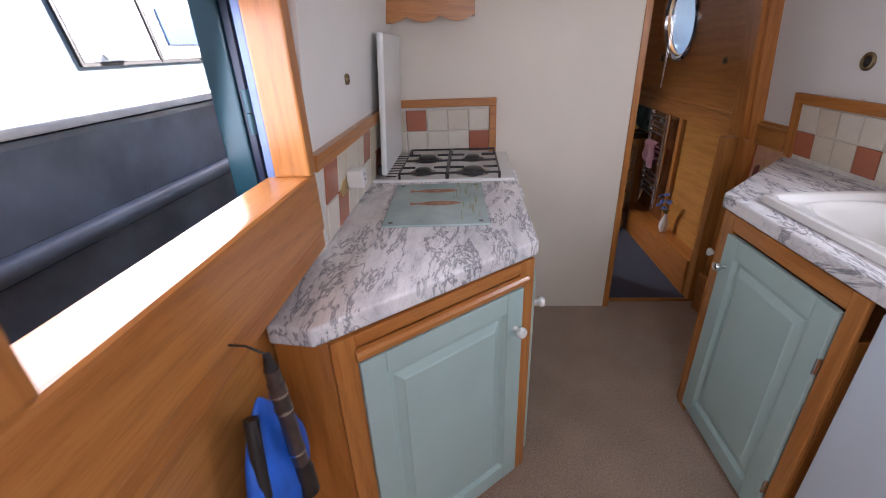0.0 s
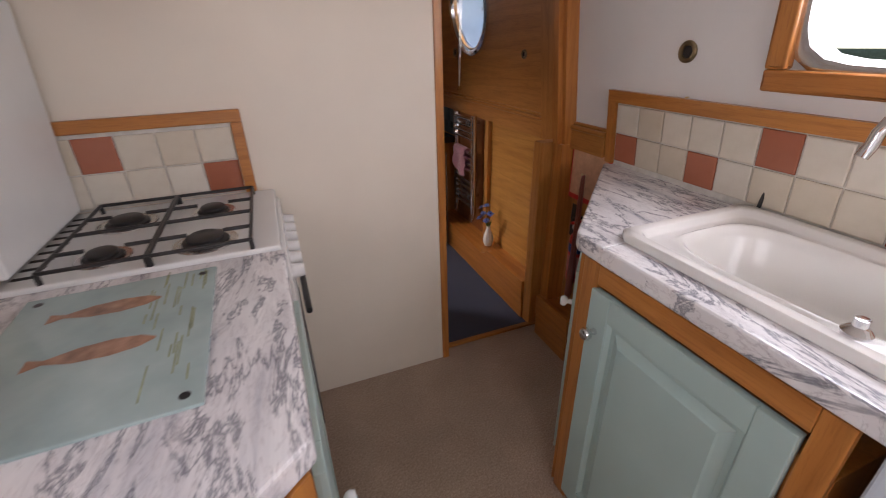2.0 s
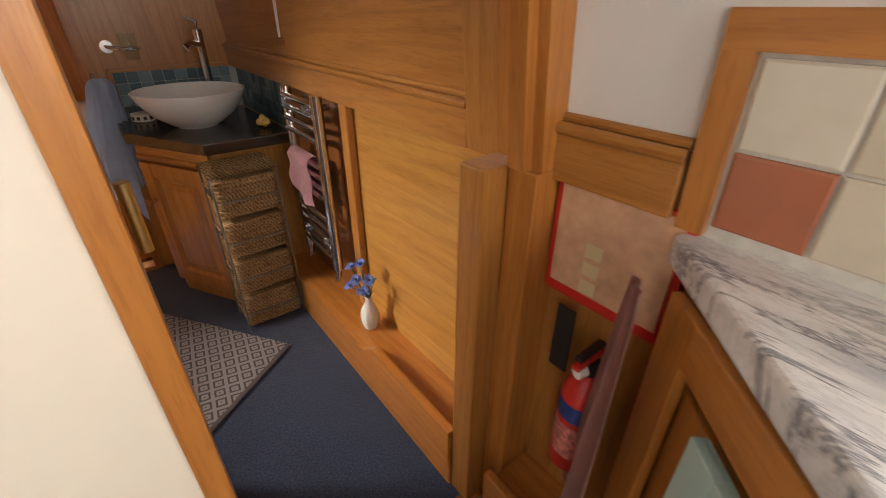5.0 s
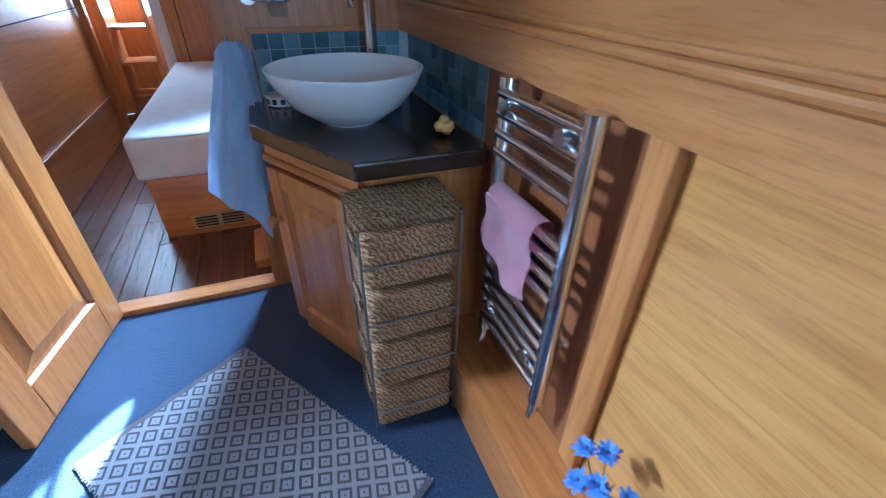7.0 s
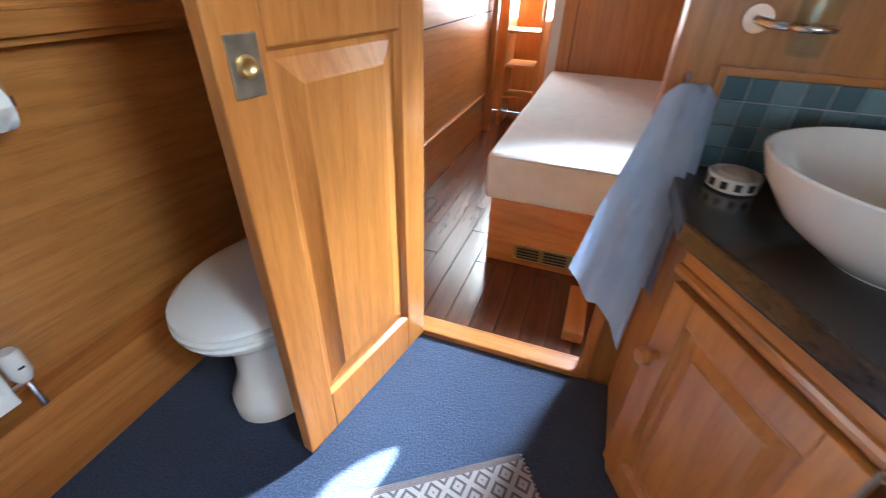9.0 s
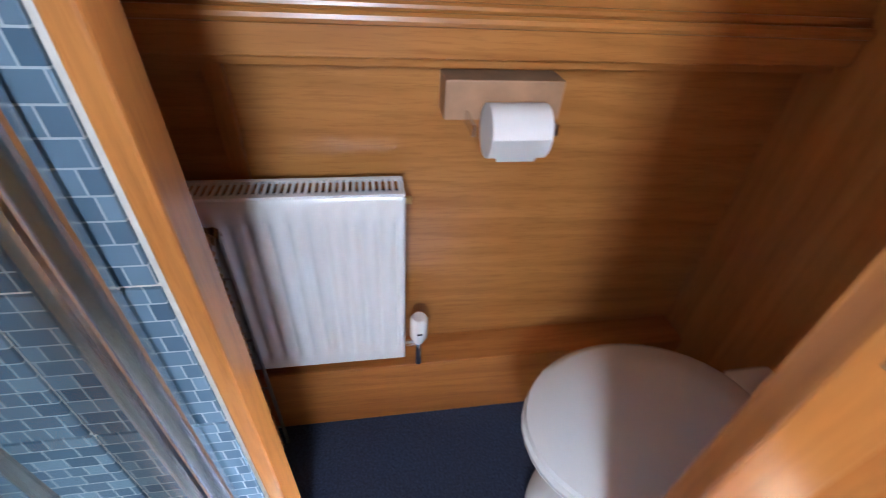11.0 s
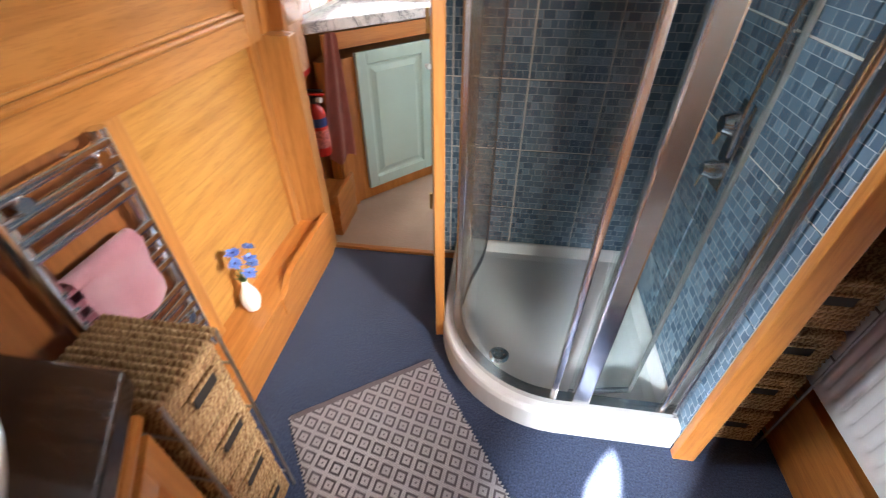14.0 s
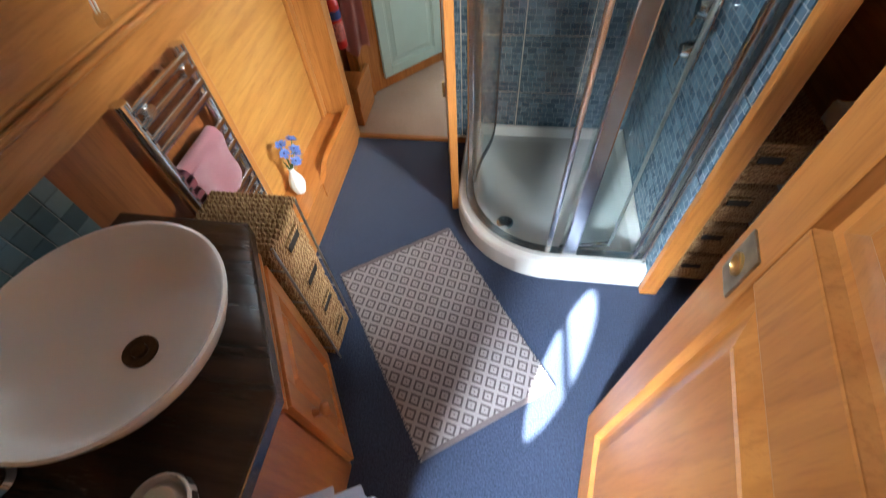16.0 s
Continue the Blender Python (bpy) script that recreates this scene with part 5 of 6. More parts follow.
def basket_tower(label, w, d, h, levels, at, rz, group="wicker drawer towers"):
    """A narrow wire stand of woven drawers; handles face local -x."""
    t = thing("wicker_drawer_tower", label, "drawer tower", group, at=at, rz=rz)
    for x in (-w / 2, w / 2):
        for y in (-d / 2, d / 2):
            part("post", tube([(x, y, 0), (x, y, h - 0.012)], 0.004, 8), wire, t)
    step = (h - 0.03) / levels
    for k in range(levels):
        z0 = 0.012 + step * k
        hgt = step - 0.021
        lp = []
        nrow = 9
        for i in range(nrow * 4 + 1):
            ins = 0.0052 * (1 - abs(math.sin(math.pi * i / 4))) + (0.004 if i in (0, nrow * 4) else 0)
            lp.append(rounded(0, 0, w / 2 - 0.004 - ins, d / 2 - 0.004 - ins, 16, z0 + hgt * i / (nrow * 4), 56))
        bm = loft(lp, True, True)
        drawer = part("drawer", bm, wicker, t, "woven seagrass drawer", True)
        zc = z0 + hgt * 0.66
        # no hole is cut: a dark block gives the shade inside it
        part("handle_hole_shade", box(-w / 2 - 0.004, -w / 2 + 0.006, -0.032, 0.032, zc - 0.014, zc + 0.014, 0.003), dark_gap, drawer, "dark block standing in for the shade in the handle hole")
        ry_ = 0.036
        loop = [(-w / 2 - 0.002, -ry_, zc - 0.018), (-w / 2 - 0.002, ry_, zc - 0.018), (-w / 2 - 0.002, ry_, zc + 0.018), (-w / 2 - 0.002, -ry_, zc + 0.018), (-w / 2 - 0.002, -ry_, zc - 0.018)]
        part("handle_rim", tube(loop, 0.0045, 8), wicker, drawer)
        for y in (-d / 2 - 0.001, d / 2 + 0.001):
            part("side_wire", tube([(-w / 2, y, z0 + hgt * 0.45), (w / 2, y, z0 + hgt * 0.45)], 0.003, 6), wire, t)
    bm = bmesh.new()
    nu, nv = 60, 66
    gr_ = []
    for i in range(nu + 1):
        line = []
        for j in range(nv + 1):
            u, v = i / nu, j / nv
            ridge = abs(math.sin(math.pi * 11 * v))
            wob = 0.0018 * math.sin(2 * math.pi * 15 * u + math.pi * int(11 * v))
            drop = 0.008 * (max(0.0, abs(2 * u - 1) - 0.95) + max(0.0, abs(2 * v - 1) - 0.95)) / 0.05
            line.append(bm.verts.new((-w / 2 - 0.005 + (w + 0.01) * u, -d / 2 - 0.005 + (d + 0.01) * v, h - 0.013 + 0.010 * ridge + wob * ridge - drop)))
        gr_.append(line)
    for p, q in zip(gr_, gr_[1:]):
        for j in range(nv):
            bm.faces.new((p[j], p[j + 1], q[j + 1], q[j]))
    bmesh.ops.solidify(bm, geom=list(bm.faces), thickness=0.010)
    part("lid", bm, wicker, t, "woven seagrass top", True)
    return t


basket_tower("tall woven seagrass drawer tower in a wire stand", 0.230, 0.160, 0.69, 4, (0.864, 1.230, 0.0), 0)
basket_tower("woven seagrass drawer tower behind the shower partition", 0.30, 0.20, 0.72, 4, (-0.512, 0.70, 0.0), -90)

# ---- basin unit ----
vanity = thing("basin_cabinet", "pine corner cabinet with a raised-panel door under the basin", "cabinet")
part("body", prism([(RIGHT - 0.002, 1.345), (0.806, 1.325), (0.612, 1.66), (0.612, 1.957), (RIGHT - 0.002, 1.957)], 0.0, 0.705, 0.002), oak_z, vanity)
C0, C1 = Vector((0.606, 1.672)), Vector((0.800, 1.330))
dd = C1 - C0
ang3 = math.degrees(math.atan2(dd.y, dd.x))
VL = dd.length
vd = panel_door("door", VL - 0.03, 0.56, pine_z, vanity, 0.058, 0.02, label="raised-panel pine door")
vd.matrix_local = Matrix.Translation((C0.x, C0.y, 0)) @ pose(0, 0, 0, 0, 0, ang3) @ pose(0.012, -0.026, 0.075)
turned_knob(vd, (0.03, 0.0, 0.40), pine_z, 0.019, label="turned wooden knob")
fr4 = part("face_rail", tube([(0.0, -0.010, 0.655), (VL, -0.010, 0.655)], 0.013, 10, box(0.0, VL, -0.012, 0.002, 0.64, 0.704, 0.002)), pine_x, vanity)
fr4.matrix_local = pose(C0.x, C0.y, 0, 0, 0, ang3)
vtop = tagged(part("vanity_top", prism([(1.108, 1.292), (0.782, 1.296), (0.572, 1.662), (0.572, 1.952), (1.108, 1.952)], 0.706, 0.750, 0.006, 2), dark_top),
              "dark stained timber top with an angled front", "worktop")
basin = thing("vessel_basin", "white ceramic vessel basin on a dark timber top", "basin", at=(0.838, 1.622, 0.7505))
b = lathe([(0.075, 0.0), (0.078, 0.006), (0.10, 0.014), (0.155, 0.055), (0.192, 0.105), (0.205, 0.136), (0.206, 0.141), (0.201, 0.143), (0.196, 0.139), (0.182, 0.105), (0.148, 0.060), (0.09, 0.028), (0.03, 0.020), (0.0, 0.019)], 56)
part("bowl", b, ceramic, basin, smooth=True)
part("waste", lathe([(0.031, 0.0205), (0.030, 0.026), (0.022, 0.027), (0.014, 0.023), (0.013, 0.03), (0.0, 0.032)], 24), plain("dark_bronze", (0.10, 0.07, 0.045), 0.3, 0.9, vary=0.3, scale=60), basin, "bronze-coloured waste", True)
btap = thing("basin_tap", "tall chrome basin mixer tap", "tap", at=(0.962, 1.845, 0.75))
part("body", lathe([(0.028, 0), (0.028, 0.006), (0.019, 0.014), (0.019, 0.30), (0.021, 0.31), (0.021, 0.345), (0.012, 0.352), (0, 0.353)], 22), chrome, btap, smooth=True)
part("spout", tube([(0, 0, 0.285), (-0.06, -0.09, 0.30), (-0.075, -0.112, 0.292), (-0.078, -0.117, 0.268)], [0.013, 0.012, 0.012, 0.011], 14), chrome, btap, smooth=True)
part("lever", tube([(0, 0, 0.35), (0.01, 0.012, 0.372), (-0.03, 0.03, 0.395)], [0.007, 0.006, 0.005], 10), chrome, btap, smooth=True)
soap = thing("soap_dish", "small pale ceramic dish with a dark printed band", "soap dish", at=(0.672, 1.845, 0.7505))
part("dish", lathe([(0.0, 0.002), (0.040, 0.0), (0.046, 0.004), (0.047, 0.030), (0.044, 0.032), (0.042, 0.012), (0, 0.010)], 28), ceramic, soap, smooth=True)
for k in range(12):
    a = 2 * math.pi * k / 12
    q = part("printed_mark", box(-0.006, 0.006, -0.001, 0.001, 0.010, 0.024), black_iron, soap)
    q.matrix_local = pose(0.0470 * math.cos(a), 0.0470 * math.sin(a), 0, 0, 0, math.degrees(a) + 90)
part("soap", lathe([(0, 0.012), (0.034, 0.012), (0.036, 0.02), (0.028, 0.034), (0, 0.037)], 24), plain("cream_soap", (0.66, 0.60, 0.50), 0.5), soap, "cream soap", True)
fruit = thing("shell_bowl", "little glass bowl of yellow soaps on the dark top", "bowl", at=(1.040, 1.415, 0.7505))
part("glass_bowl", lathe([(0.018, 0.0), (0.020, 0.002), (0.036, 0.018), (0.034, 0.019), (0.018, 0.005), (0, 0.004)], 24), glass_material("amber_glass", (0.80, 0.70, 0.45)), fruit, smooth=True)
ylw = plain("yellow_soap", (0.68, 0.42, 0.10), 0.45, vary=0.2, scale=30)
for x, y, z in ((-0.012, 0.006, 0.022), (0.014, 0.004, 0.022), (0.0, -0.015, 0.020), (0.002, 0.008, 0.036)):
    part("yellow_soap", lathe([(0, -0.014), (0.010, -0.010), (0.0145, 0.0), (0.010, 0.011), (0, 0.015)], 14, at=(x, y, z)), ylw, fruit, smooth=True)
holder = thing("tumbler_holder", "chrome wall holder with a clear glass tumbler", "tumbler holder")
part("wall_rose", tube([(0.632, 1.957, 1.035), (0.632, 1.940, 1.035)], 0.024, 20), chrome, holder, smooth=True)
part("arm", tube([(0.632, 1.94, 1.035), (0.645, 1.915, 1.03), (0.675, 1.905, 1.028)], 0.008, 10), chrome, holder, smooth=True)
rg = [(0.708 + 0.034 * math.cos(a), 1.900 + 0.034 * math.sin(a), 1.028) for a in (2 * math.pi * k / 20 for k in range(21))]
part("ring", tube(rg, 0.006, 8), chrome, holder, smooth=True)
part("tumbler", lathe([(0.0, 0.0), (0.026, 0.0), (0.032, 0.10), (0.030, 0.10), (0.025, 0.004), (0, 0.004)], 24, at=(0.708, 1.900, 0.985)), clear_glass, holder, "clear glass tumbler", True)
TOWEL_SHEETS = (
    # (v, left x, right x, y) from the hook down; hem drop at the left and the right side
    ("front_fall", ((0.0, 0.512, 0.590), (0.25, 0.486, 0.592), (0.6, 0.445, 0.575), (1.0, 0.408, 0.560)), 0.925, 0.53, 0.335, 1.900, 1.765),
    ("back_fall", ((0.0, 0.545, 0.612), (0.3, 0.548, 0.615), (0.6, 0.545, 0.606), (1.0, 0.548, 0.600)), 0.922, 0.47, 0.46, 1.925, 1.835),
)
blue_towel = thing("hand_towel", "cornflower blue towel hanging beside the basin", "towel")
for sheet, rows_, z_top, z_left, z_right, y_top, y_low in TOWEL_SHEETS:
    b = bmesh.new()
    grid = []
    for i in range(31):
        v = i / 30
        k = max(n_ for n_ in range(len(rows_) - 1) if rows_[n_][0] <= v)
        f_ = (v - rows_[k][0]) / (rows_[k + 1][0] - rows_[k][0])
        xl, xr = (rows_[k][c] + (rows_[k + 1][c] - rows_[k][c]) * f_ for c in (1, 2))
        line = []
        for j in range(19):
            u = j / 18
            hem = z_left + (z_right - z_left) * u ** 1.3 - 0.012 * math.sin(6 * u)
            fold = 0.011 * math.sin(10.5 * u + 1.1 * v) + 0.006 * math.sin(21 * u + 2.5 * v + 1)
            top_curve = 0.030 * (1 - v) * (2 * u - 1) ** 2
            line.append(b.verts.new((xl + (xr - xl) * u, y_top + (y_low - y_top) * v + fold * (0.5 + 0.5 * v), z_top + (hem - z_top) * v - top_curve)))
        grid.append(line)
    for p, q in zip(grid, grid[1:]):
        for j in range(18):
            b.faces.new((p[j], p[j + 1], q[j + 1], q[j]))
    bmesh.ops.solidify(b, geom=list(b.faces), thickness=0.007)
    part(sheet, b, blue_terry, blue_towel, "", True)
ring_ = thing("towel_hook", "chrome towel hook on the door post", "hook")
part("stem", tube([(0.548, 1.957, 0.93), (0.548, 1.925, 0.925), (0.548, 1.918, 0.94)], 0.006, 10), chrome, ring_, smooth=True)

# blind cord
cord = thing("blind_cord", "white beaded blind cord hanging down the oak cabin side", "blind cord")
for dy in (0.0, 0.028):
    part("cord", tube([(1.028, 0.99 + dy * 0.6, 1.60), (1.034, 1.02 + dy * 0.8, 1.34), (1.042, 1.062 + dy * 0.3, 1.10)], 0.0022, 6), plastic_white, cord, "white beaded cord")
part("acorn", lathe([(0.0, 0.0), (0.014, 0.002), (0.014, 0.018), (0.006, 0.03), (0, 0.032)], 14, at=(1.042, 1.066, 1.075)), glass_material("clear_plastic", (0.9, 0.88, 0.82), 0.1), cord, "clear plastic cord weight", True)

# ---- bath mat ----
mm, mn, ml, mb = material("diamond_weave", 0.95, spec=0.1)
tc = mn.new("ShaderNodeTexCoord")
sep = mn.new("ShaderNodeSeparateXYZ")
ml.new(tc.outputs["Object"], sep.inputs[0])


def math_node(op, a, b=None):
    x = mn.new("ShaderNodeMath")
    x.operation = op
    for s, v in zip(x.inputs, (a, b)):
        if v is None:
            continue
        if isinstance(v, (int, float)):
            s.default_value = v
        else:
            ml.new(v, s)
    return x.outputs[0]


fx = math_node("ABSOLUTE", math_node("SUBTRACT", math_node("FRACT", math_node("DIVIDE", math_node("ADD", sep.outputs[0], 5.0), 0.0645)), 0.5))
fy = math_node("ABSOLUTE", math_node("SUBTRACT", math_node("FRACT", math_node("DIVIDE", math_node("ADD", sep.outputs[1], 5.0), 0.0700)), 0.5))
dsum = math_node("ADD", fx, fy)
e_ = math_node("MINIMUM", dsum, math_node("SUBTRACT", 1.0, dsum))
LIGHT_YARN, DARK_YARN = (0.60, 0.55, 0.56), (0.20, 0.17, 0.185)
pat = ramp(mn, ml, e_, [(0.0, DARK_YARN), (0.04, DARK_YARN), (0.06, LIGHT_YARN), (0.225, LIGHT_YARN), (0.245, DARK_YARN), (0.365, DARK_YARN), (0.385, LIGHT_YARN)])
edge = math_node("GREATER_THAN", math_node("ABSOLUTE", sep.outputs[1]), 0.382)
col_ = mix(mn, ml, edge, pat, (0.27, 0.225, 0.235))
wv = mn.new("ShaderNodeTexWave")
wv.wave_type, wv.bands_direction = "BANDS", "Y"
wv.inputs["Scale"].default_value, wv.inputs["Distortion"].default_value = 70.0, 0.6
ml.new(tc.outputs["Object"], wv.inputs["Vector"])
shade_ = ramp(mn, ml, noise_tex(mn, ml, tc.outputs["Object"], 220, 2), [(0.3, (0.75, 0.75, 0.75)), (0.7, (1, 1, 1))])
ml.new(mix(mn, ml, 0.8, col_, shade_, "MULTIPLY"), mb.inputs["Base Color"])
bump(mn, ml, mb, wv.outputs["Fac"], 0.6, 0.003)
mat_dir = Vector((0.386 - 0.844, 1.639 - 0.972))
mang = math.degrees(math.atan2(mat_dir.y, mat_dir.x)) - 90
centre = (Vector((0.386, 1.639)) + Vector((0.438, 0.656))) / 2
rug = tagged(new("bath_mat"), "grey and white diamond-weave cotton bath mat on the navy carpet", "mat")
rug.matrix_world = pose(centre.x, centre.y, 0.0005, 0, 0, mang)
b = bmesh.new()
nx, ny = 18, 30
g = [[b.verts.new((-0.25 + 0.5 * i / nx, -0.40 + 0.8 * j / ny, 0.009 + 0.0015 * math.sin(1.7 * i + 0.6 * j))) for j in range(ny + 1)] for i in range(nx + 1)]
for i in range(nx):
    for j in range(ny):
        b.faces.new((g[i][j], g[i + 1][j], g[i + 1][j + 1], g[i][j + 1]))
bmesh.ops.solidify(b, geom=list(b.faces), thickness=0.008)
part("woven_field", b, mm, rug, smooth=True)
b = None
rng = random.Random(5)
for j in range(70):
    y = -0.395 + 0.79 * j / 69
    for sx in (-1, 1):
        b = tube([(sx * 0.247, y, 0.006), (sx * (0.254 + 0.004 * rng.random()), y + 0.004 * (rng.random() - 0.5), 0.003)], 0.0028, 5, b)
tagged(part("selvedge", b, plain("cream_yarn", (0.46, 0.42, 0.42), 0.95), rug), kind="stuff")

# ---- left side: radiator, paper holder, toilet ----
rad = thing("panel_radiator", "white ribbed panel radiator on the hull lining", "radiator")
ry0, ry1, rz0, rz1, rxf = 0.745, 1.166, 0.300, 0.752, -0.632
b = bmesh.new()
cols_, prof = 76, []
for i in range(cols_ + 1):
    u = i / cols_
    y = ry0 + (ry1 - ry0) * u
    prof.append((y, u))
zs = [(rz0, 0), (rz0 + 0.012, 0), (rz0 + 0.030, 0), (rz0 + 0.045, 1), (rz1 - 0.060, 1), (rz1 - 0.045, 0), (rz1 - 0.014, 0), (rz1 - 0.004, -1)]
gr = []
for z, k in zs:
    line = []
    for y, u in prof:
        wave = 0.5 - 0.5 * math.cos(2 * math.pi * 13 * u)
        inside = 1.0 if 0.03 < u < 0.97 else 0.0
        x = rxf - (0.010 * (wave ** 2.2) * inside if k == 1 else 0.0) - (0.006 if k == -1 else 0)
        line.append(b.verts.new((x, y, z)))
    gr.append(line)
for p, q in zip(gr, gr[1:]):
    for i in range(cols_):
        b.faces.new((p[i], p[i + 1], q[i + 1], q[i]))
part("front_panel", b, enamel, rad, smooth=True)
part("back_panel", box(-0.690, -0.650, ry0, ry1, rz0 + 0.01, rz1 - 0.02, 0.004), enamel, rad)
for y in (ry0 - 0.001, ry1 - 0.003):
    part("side_panel", box(-0.700, rxf, y, y + 0.004, rz0, rz1 - 0.004, 0.001), enamel, rad)
for x in (-0.700, -0.645):
    part("grille_rail", box(x, x + 0.010, ry0, ry1, rz1 - 0.004, rz1 + 0.002, 0.001), enamel, rad)
for k in range(36):
    y = ry0 + 0.008 + (ry1 - ry0 - 0.016) * k / 35
    part("grille_slat", box(-0.692, -0.642, y - 0.0028, y + 0.0028, rz1 - 0.003, rz1 + 0.001), enamel, rad)
# dark slab that paints the shade below the grille
part("grille_shade", box(-0.690, -0.645, ry0 + 0.004, ry1 - 0.004, rz1 - 0.03, rz1 - 0.02), dark_gap, rad)
part("air_vent", tube([(-0.665, ry1, rz1 - 0.03), (-0.665, ry1 + 0.014, rz1 - 0.03)], 0.008, 10), brass, rad)
part("valve_tail", tube([(-0.66, ry1, 0.318), (-0.66, ry1 + 0.035, 0.318), (-0.66, ry1 + 0.036, 0.24)], 0.009, 10), chrome, rad, smooth=True)
vb = tube([(-0.66, ry1 + 0.035, 0.325), (-0.66, ry1 + 0.035, 0.345), (-0.66, ry1 + 0.035, 0.40), (-0.66, ry1 + 0.035, 0.408)], [0.014, 0.022, 0.021, 0.016], 18)
vl = part("valve_head", vb, plastic_white, rad, "white thermostatic valve head", True)
part("valve_mark", box(-0.6390, -0.6375, ry1 + 0.029, ry1 + 0.041, 0.366, 0.371), dark_gap, vl)
structure("trim_left_batten", box(LEFTB, LEFTB + 0.016, 0.855, 0.885, 0.235, 0.966, 0.003), oak_z)

tp = thing("toilet_roll_holder", "pale timber and metal holder with a white toilet roll", "toilet roll holder")
part("back_board", box(LEFTB, LEFT + 0.022, 1.236, 1.442, 0.865, 0.932, 0.003), plain("pale_timber", (0.42, 0.24, 0.13), 0.5, vary=0.2, scale=20), tp, "pale timber block")
for y in (1.275, 1.415):
    part("arm", box(LEFT + 0.02, LEFT + 0.085, y - 0.003, y + 0.003, 0.862, 0.882, 0.001), satin_metal, tp)
roll = tube([(LEFT + 0.075, 1.298, 0.868), (LEFT + 0.075, 1.396, 0.868)], 0.044, 30)
rl = part("paper_roll", roll, plain("white_tissue", (0.78, 0.77, 0.75), 0.95, vary=0.05, grain=0.3, grain_scale=200), tp, "white paper roll", True)
b = bmesh.new()
q = [[b.verts.new((LEFT + 0.122 - 0.002 * k, 1.298 + 0.098 * j - 0.006 * k * (j == 1) + 0.003 * k * (j == 0), 0.872 - 0.010 * k)) for j in (0, 1)] for k in range(5)]
for p, r in zip(q, q[1:]):
    b.faces.new((p[0], p[1], r[1], r[0]))
bmesh.ops.solidify(b, geom=list(b.faces), thickness=0.0015)
part("loose_sheet", b, plain("white_sheet", (0.80, 0.79, 0.77), 0.95, vary=0.04), rl)

toilet = thing("toilet", "white ceramic toilet with its lid closed beside the open door", "toilet", at=(-0.358, 1.61, 0.0))
toilet.matrix_world = toilet.matrix_world @ Matrix.Diagonal((1, 1, 0.94, 1))


def oval(rx_, ryf, ryb, z, cy=0.0, n=40):
    return [(rx_ * math.cos(a), cy + (ryb if math.sin(a) > 0 else ryf) * math.sin(a), z) for a in (2 * math.pi * k / n for k in range(n))]


lp = [oval(0.125, 0.17, 0.30, 0.0), oval(0.125, 0.17, 0.30, 0.05), oval(0.112, 0.155, 0.30, 0.075), oval(0.100, 0.13, 0.30, 0.14), oval(0.103, 0.13, 0.30, 0.24), oval(0.135, 0.18, 0.30, 0.31), oval(0.170, 0.225, 0.30, 0.355), oval(0.178, 0.235, 0.30, 0.375), oval(0.172, 0.228, 0.295, 0.385)]
part("bowl", loft(lp, True, True), ceramic, toilet, smooth=True)
lp = [oval(0.178, 0.236, 0.24, 0.388), oval(0.184, 0.242, 0.245, 0.394), oval(0.184, 0.242, 0.245, 0.404), oval(0.176, 0.234, 0.24, 0.410)]
part("seat", loft(lp, True, True), plastic_white, toilet, smooth=True)
lp = [oval(0.176, 0.234, 0.24, 0.413), oval(0.182, 0.240, 0.245, 0.420), oval(0.180, 0.238, 0.243, 0.434), oval(0.162, 0.215, 0.22, 0.447), oval(0.11, 0.15, 0.16, 0.457), oval(0.03, 0.04, 0.04, 0.461)]
part("lid", loft(lp, True, True), plastic_white, toilet, smooth=True)
part("rear_block", box(-0.10, 0.10, 0.24, 0.365, 0.0, 0.42, 0.02, 3), ceramic, toilet)

# ---- aft cabin, seen through the doorway ----
bed = thing("bed", "varnished pine bed base with a white mattress in the aft cabin", "bed")
part("base", box(0.055, RIGHT, 2.50, 4.25, 0.0, 0.305, 0.006), pine_x, bed)
part("base_post", box(0.50, 0.56, 2.42, 2.50, 0.0, 0.30, 0.006), pine_z, bed)
part("base_block", box(0.445, 0.515, 2.10, 2.38, -0.002, 0.045, 0.005), pine_y, bed)
vt = part("vent_grille", box(0.18, 0.43, 2.490, 2.499, 0.035, 0.105, 0.002), brass, bed, "slotted brass vent")
for r_ in (0.0, 0.115):
    for k in range(4):
        part("vent_slot", box(0.195 + r_, 0.290 + r_, 2.487, 2.491, 0.044 + 0.015 * k, 0.050 + 0.015 * k), dark_gap, vt)
mattress = tagged(part("mattress", box(0.028, RIGHT - 0.005, 2.475, 4.25, 0.306, 0.505, 0.035, 4), terry("white_quilted_ticking", (0.66, 0.64, 0.64)), None, "", True),
                  "white quilted mattress on the pine bed base", "mattress")
b = tube([(0.06, 2.482, 0.492), (1.09, 2.482, 0.492)], 0.006, 8)
p_ = part("piping", b, plain("white_piping", (0.6, 0.58, 0.58), 0.9), mattress, "white corded edge")
wall_line = structure("trim_cabin_rail", box(-0.449, -0.436, 2.02, 4.3, 0.282, 0.298, 0.003), pine_y, "pale edge strip on the cabin side")
structure("trim_cabin_gap", box(-0.4495, -0.446, 2.02, 4.3, 0.850, 0.856), dark_gap)
structure("partition_cabin_aft", box(0.05, RIGHT, 4.26, 4.30, 0, TOP), pine_z, "varnished pine wardrobe front")
# white strip put in for the bright streak of daylight at the stern
structure("trim_cabin_bright_strip", box(-0.02, 0.05, 4.255, 4.305, 0, TOP, 0.004), white_upper, "white strip standing in for the bright daylight at the stern")
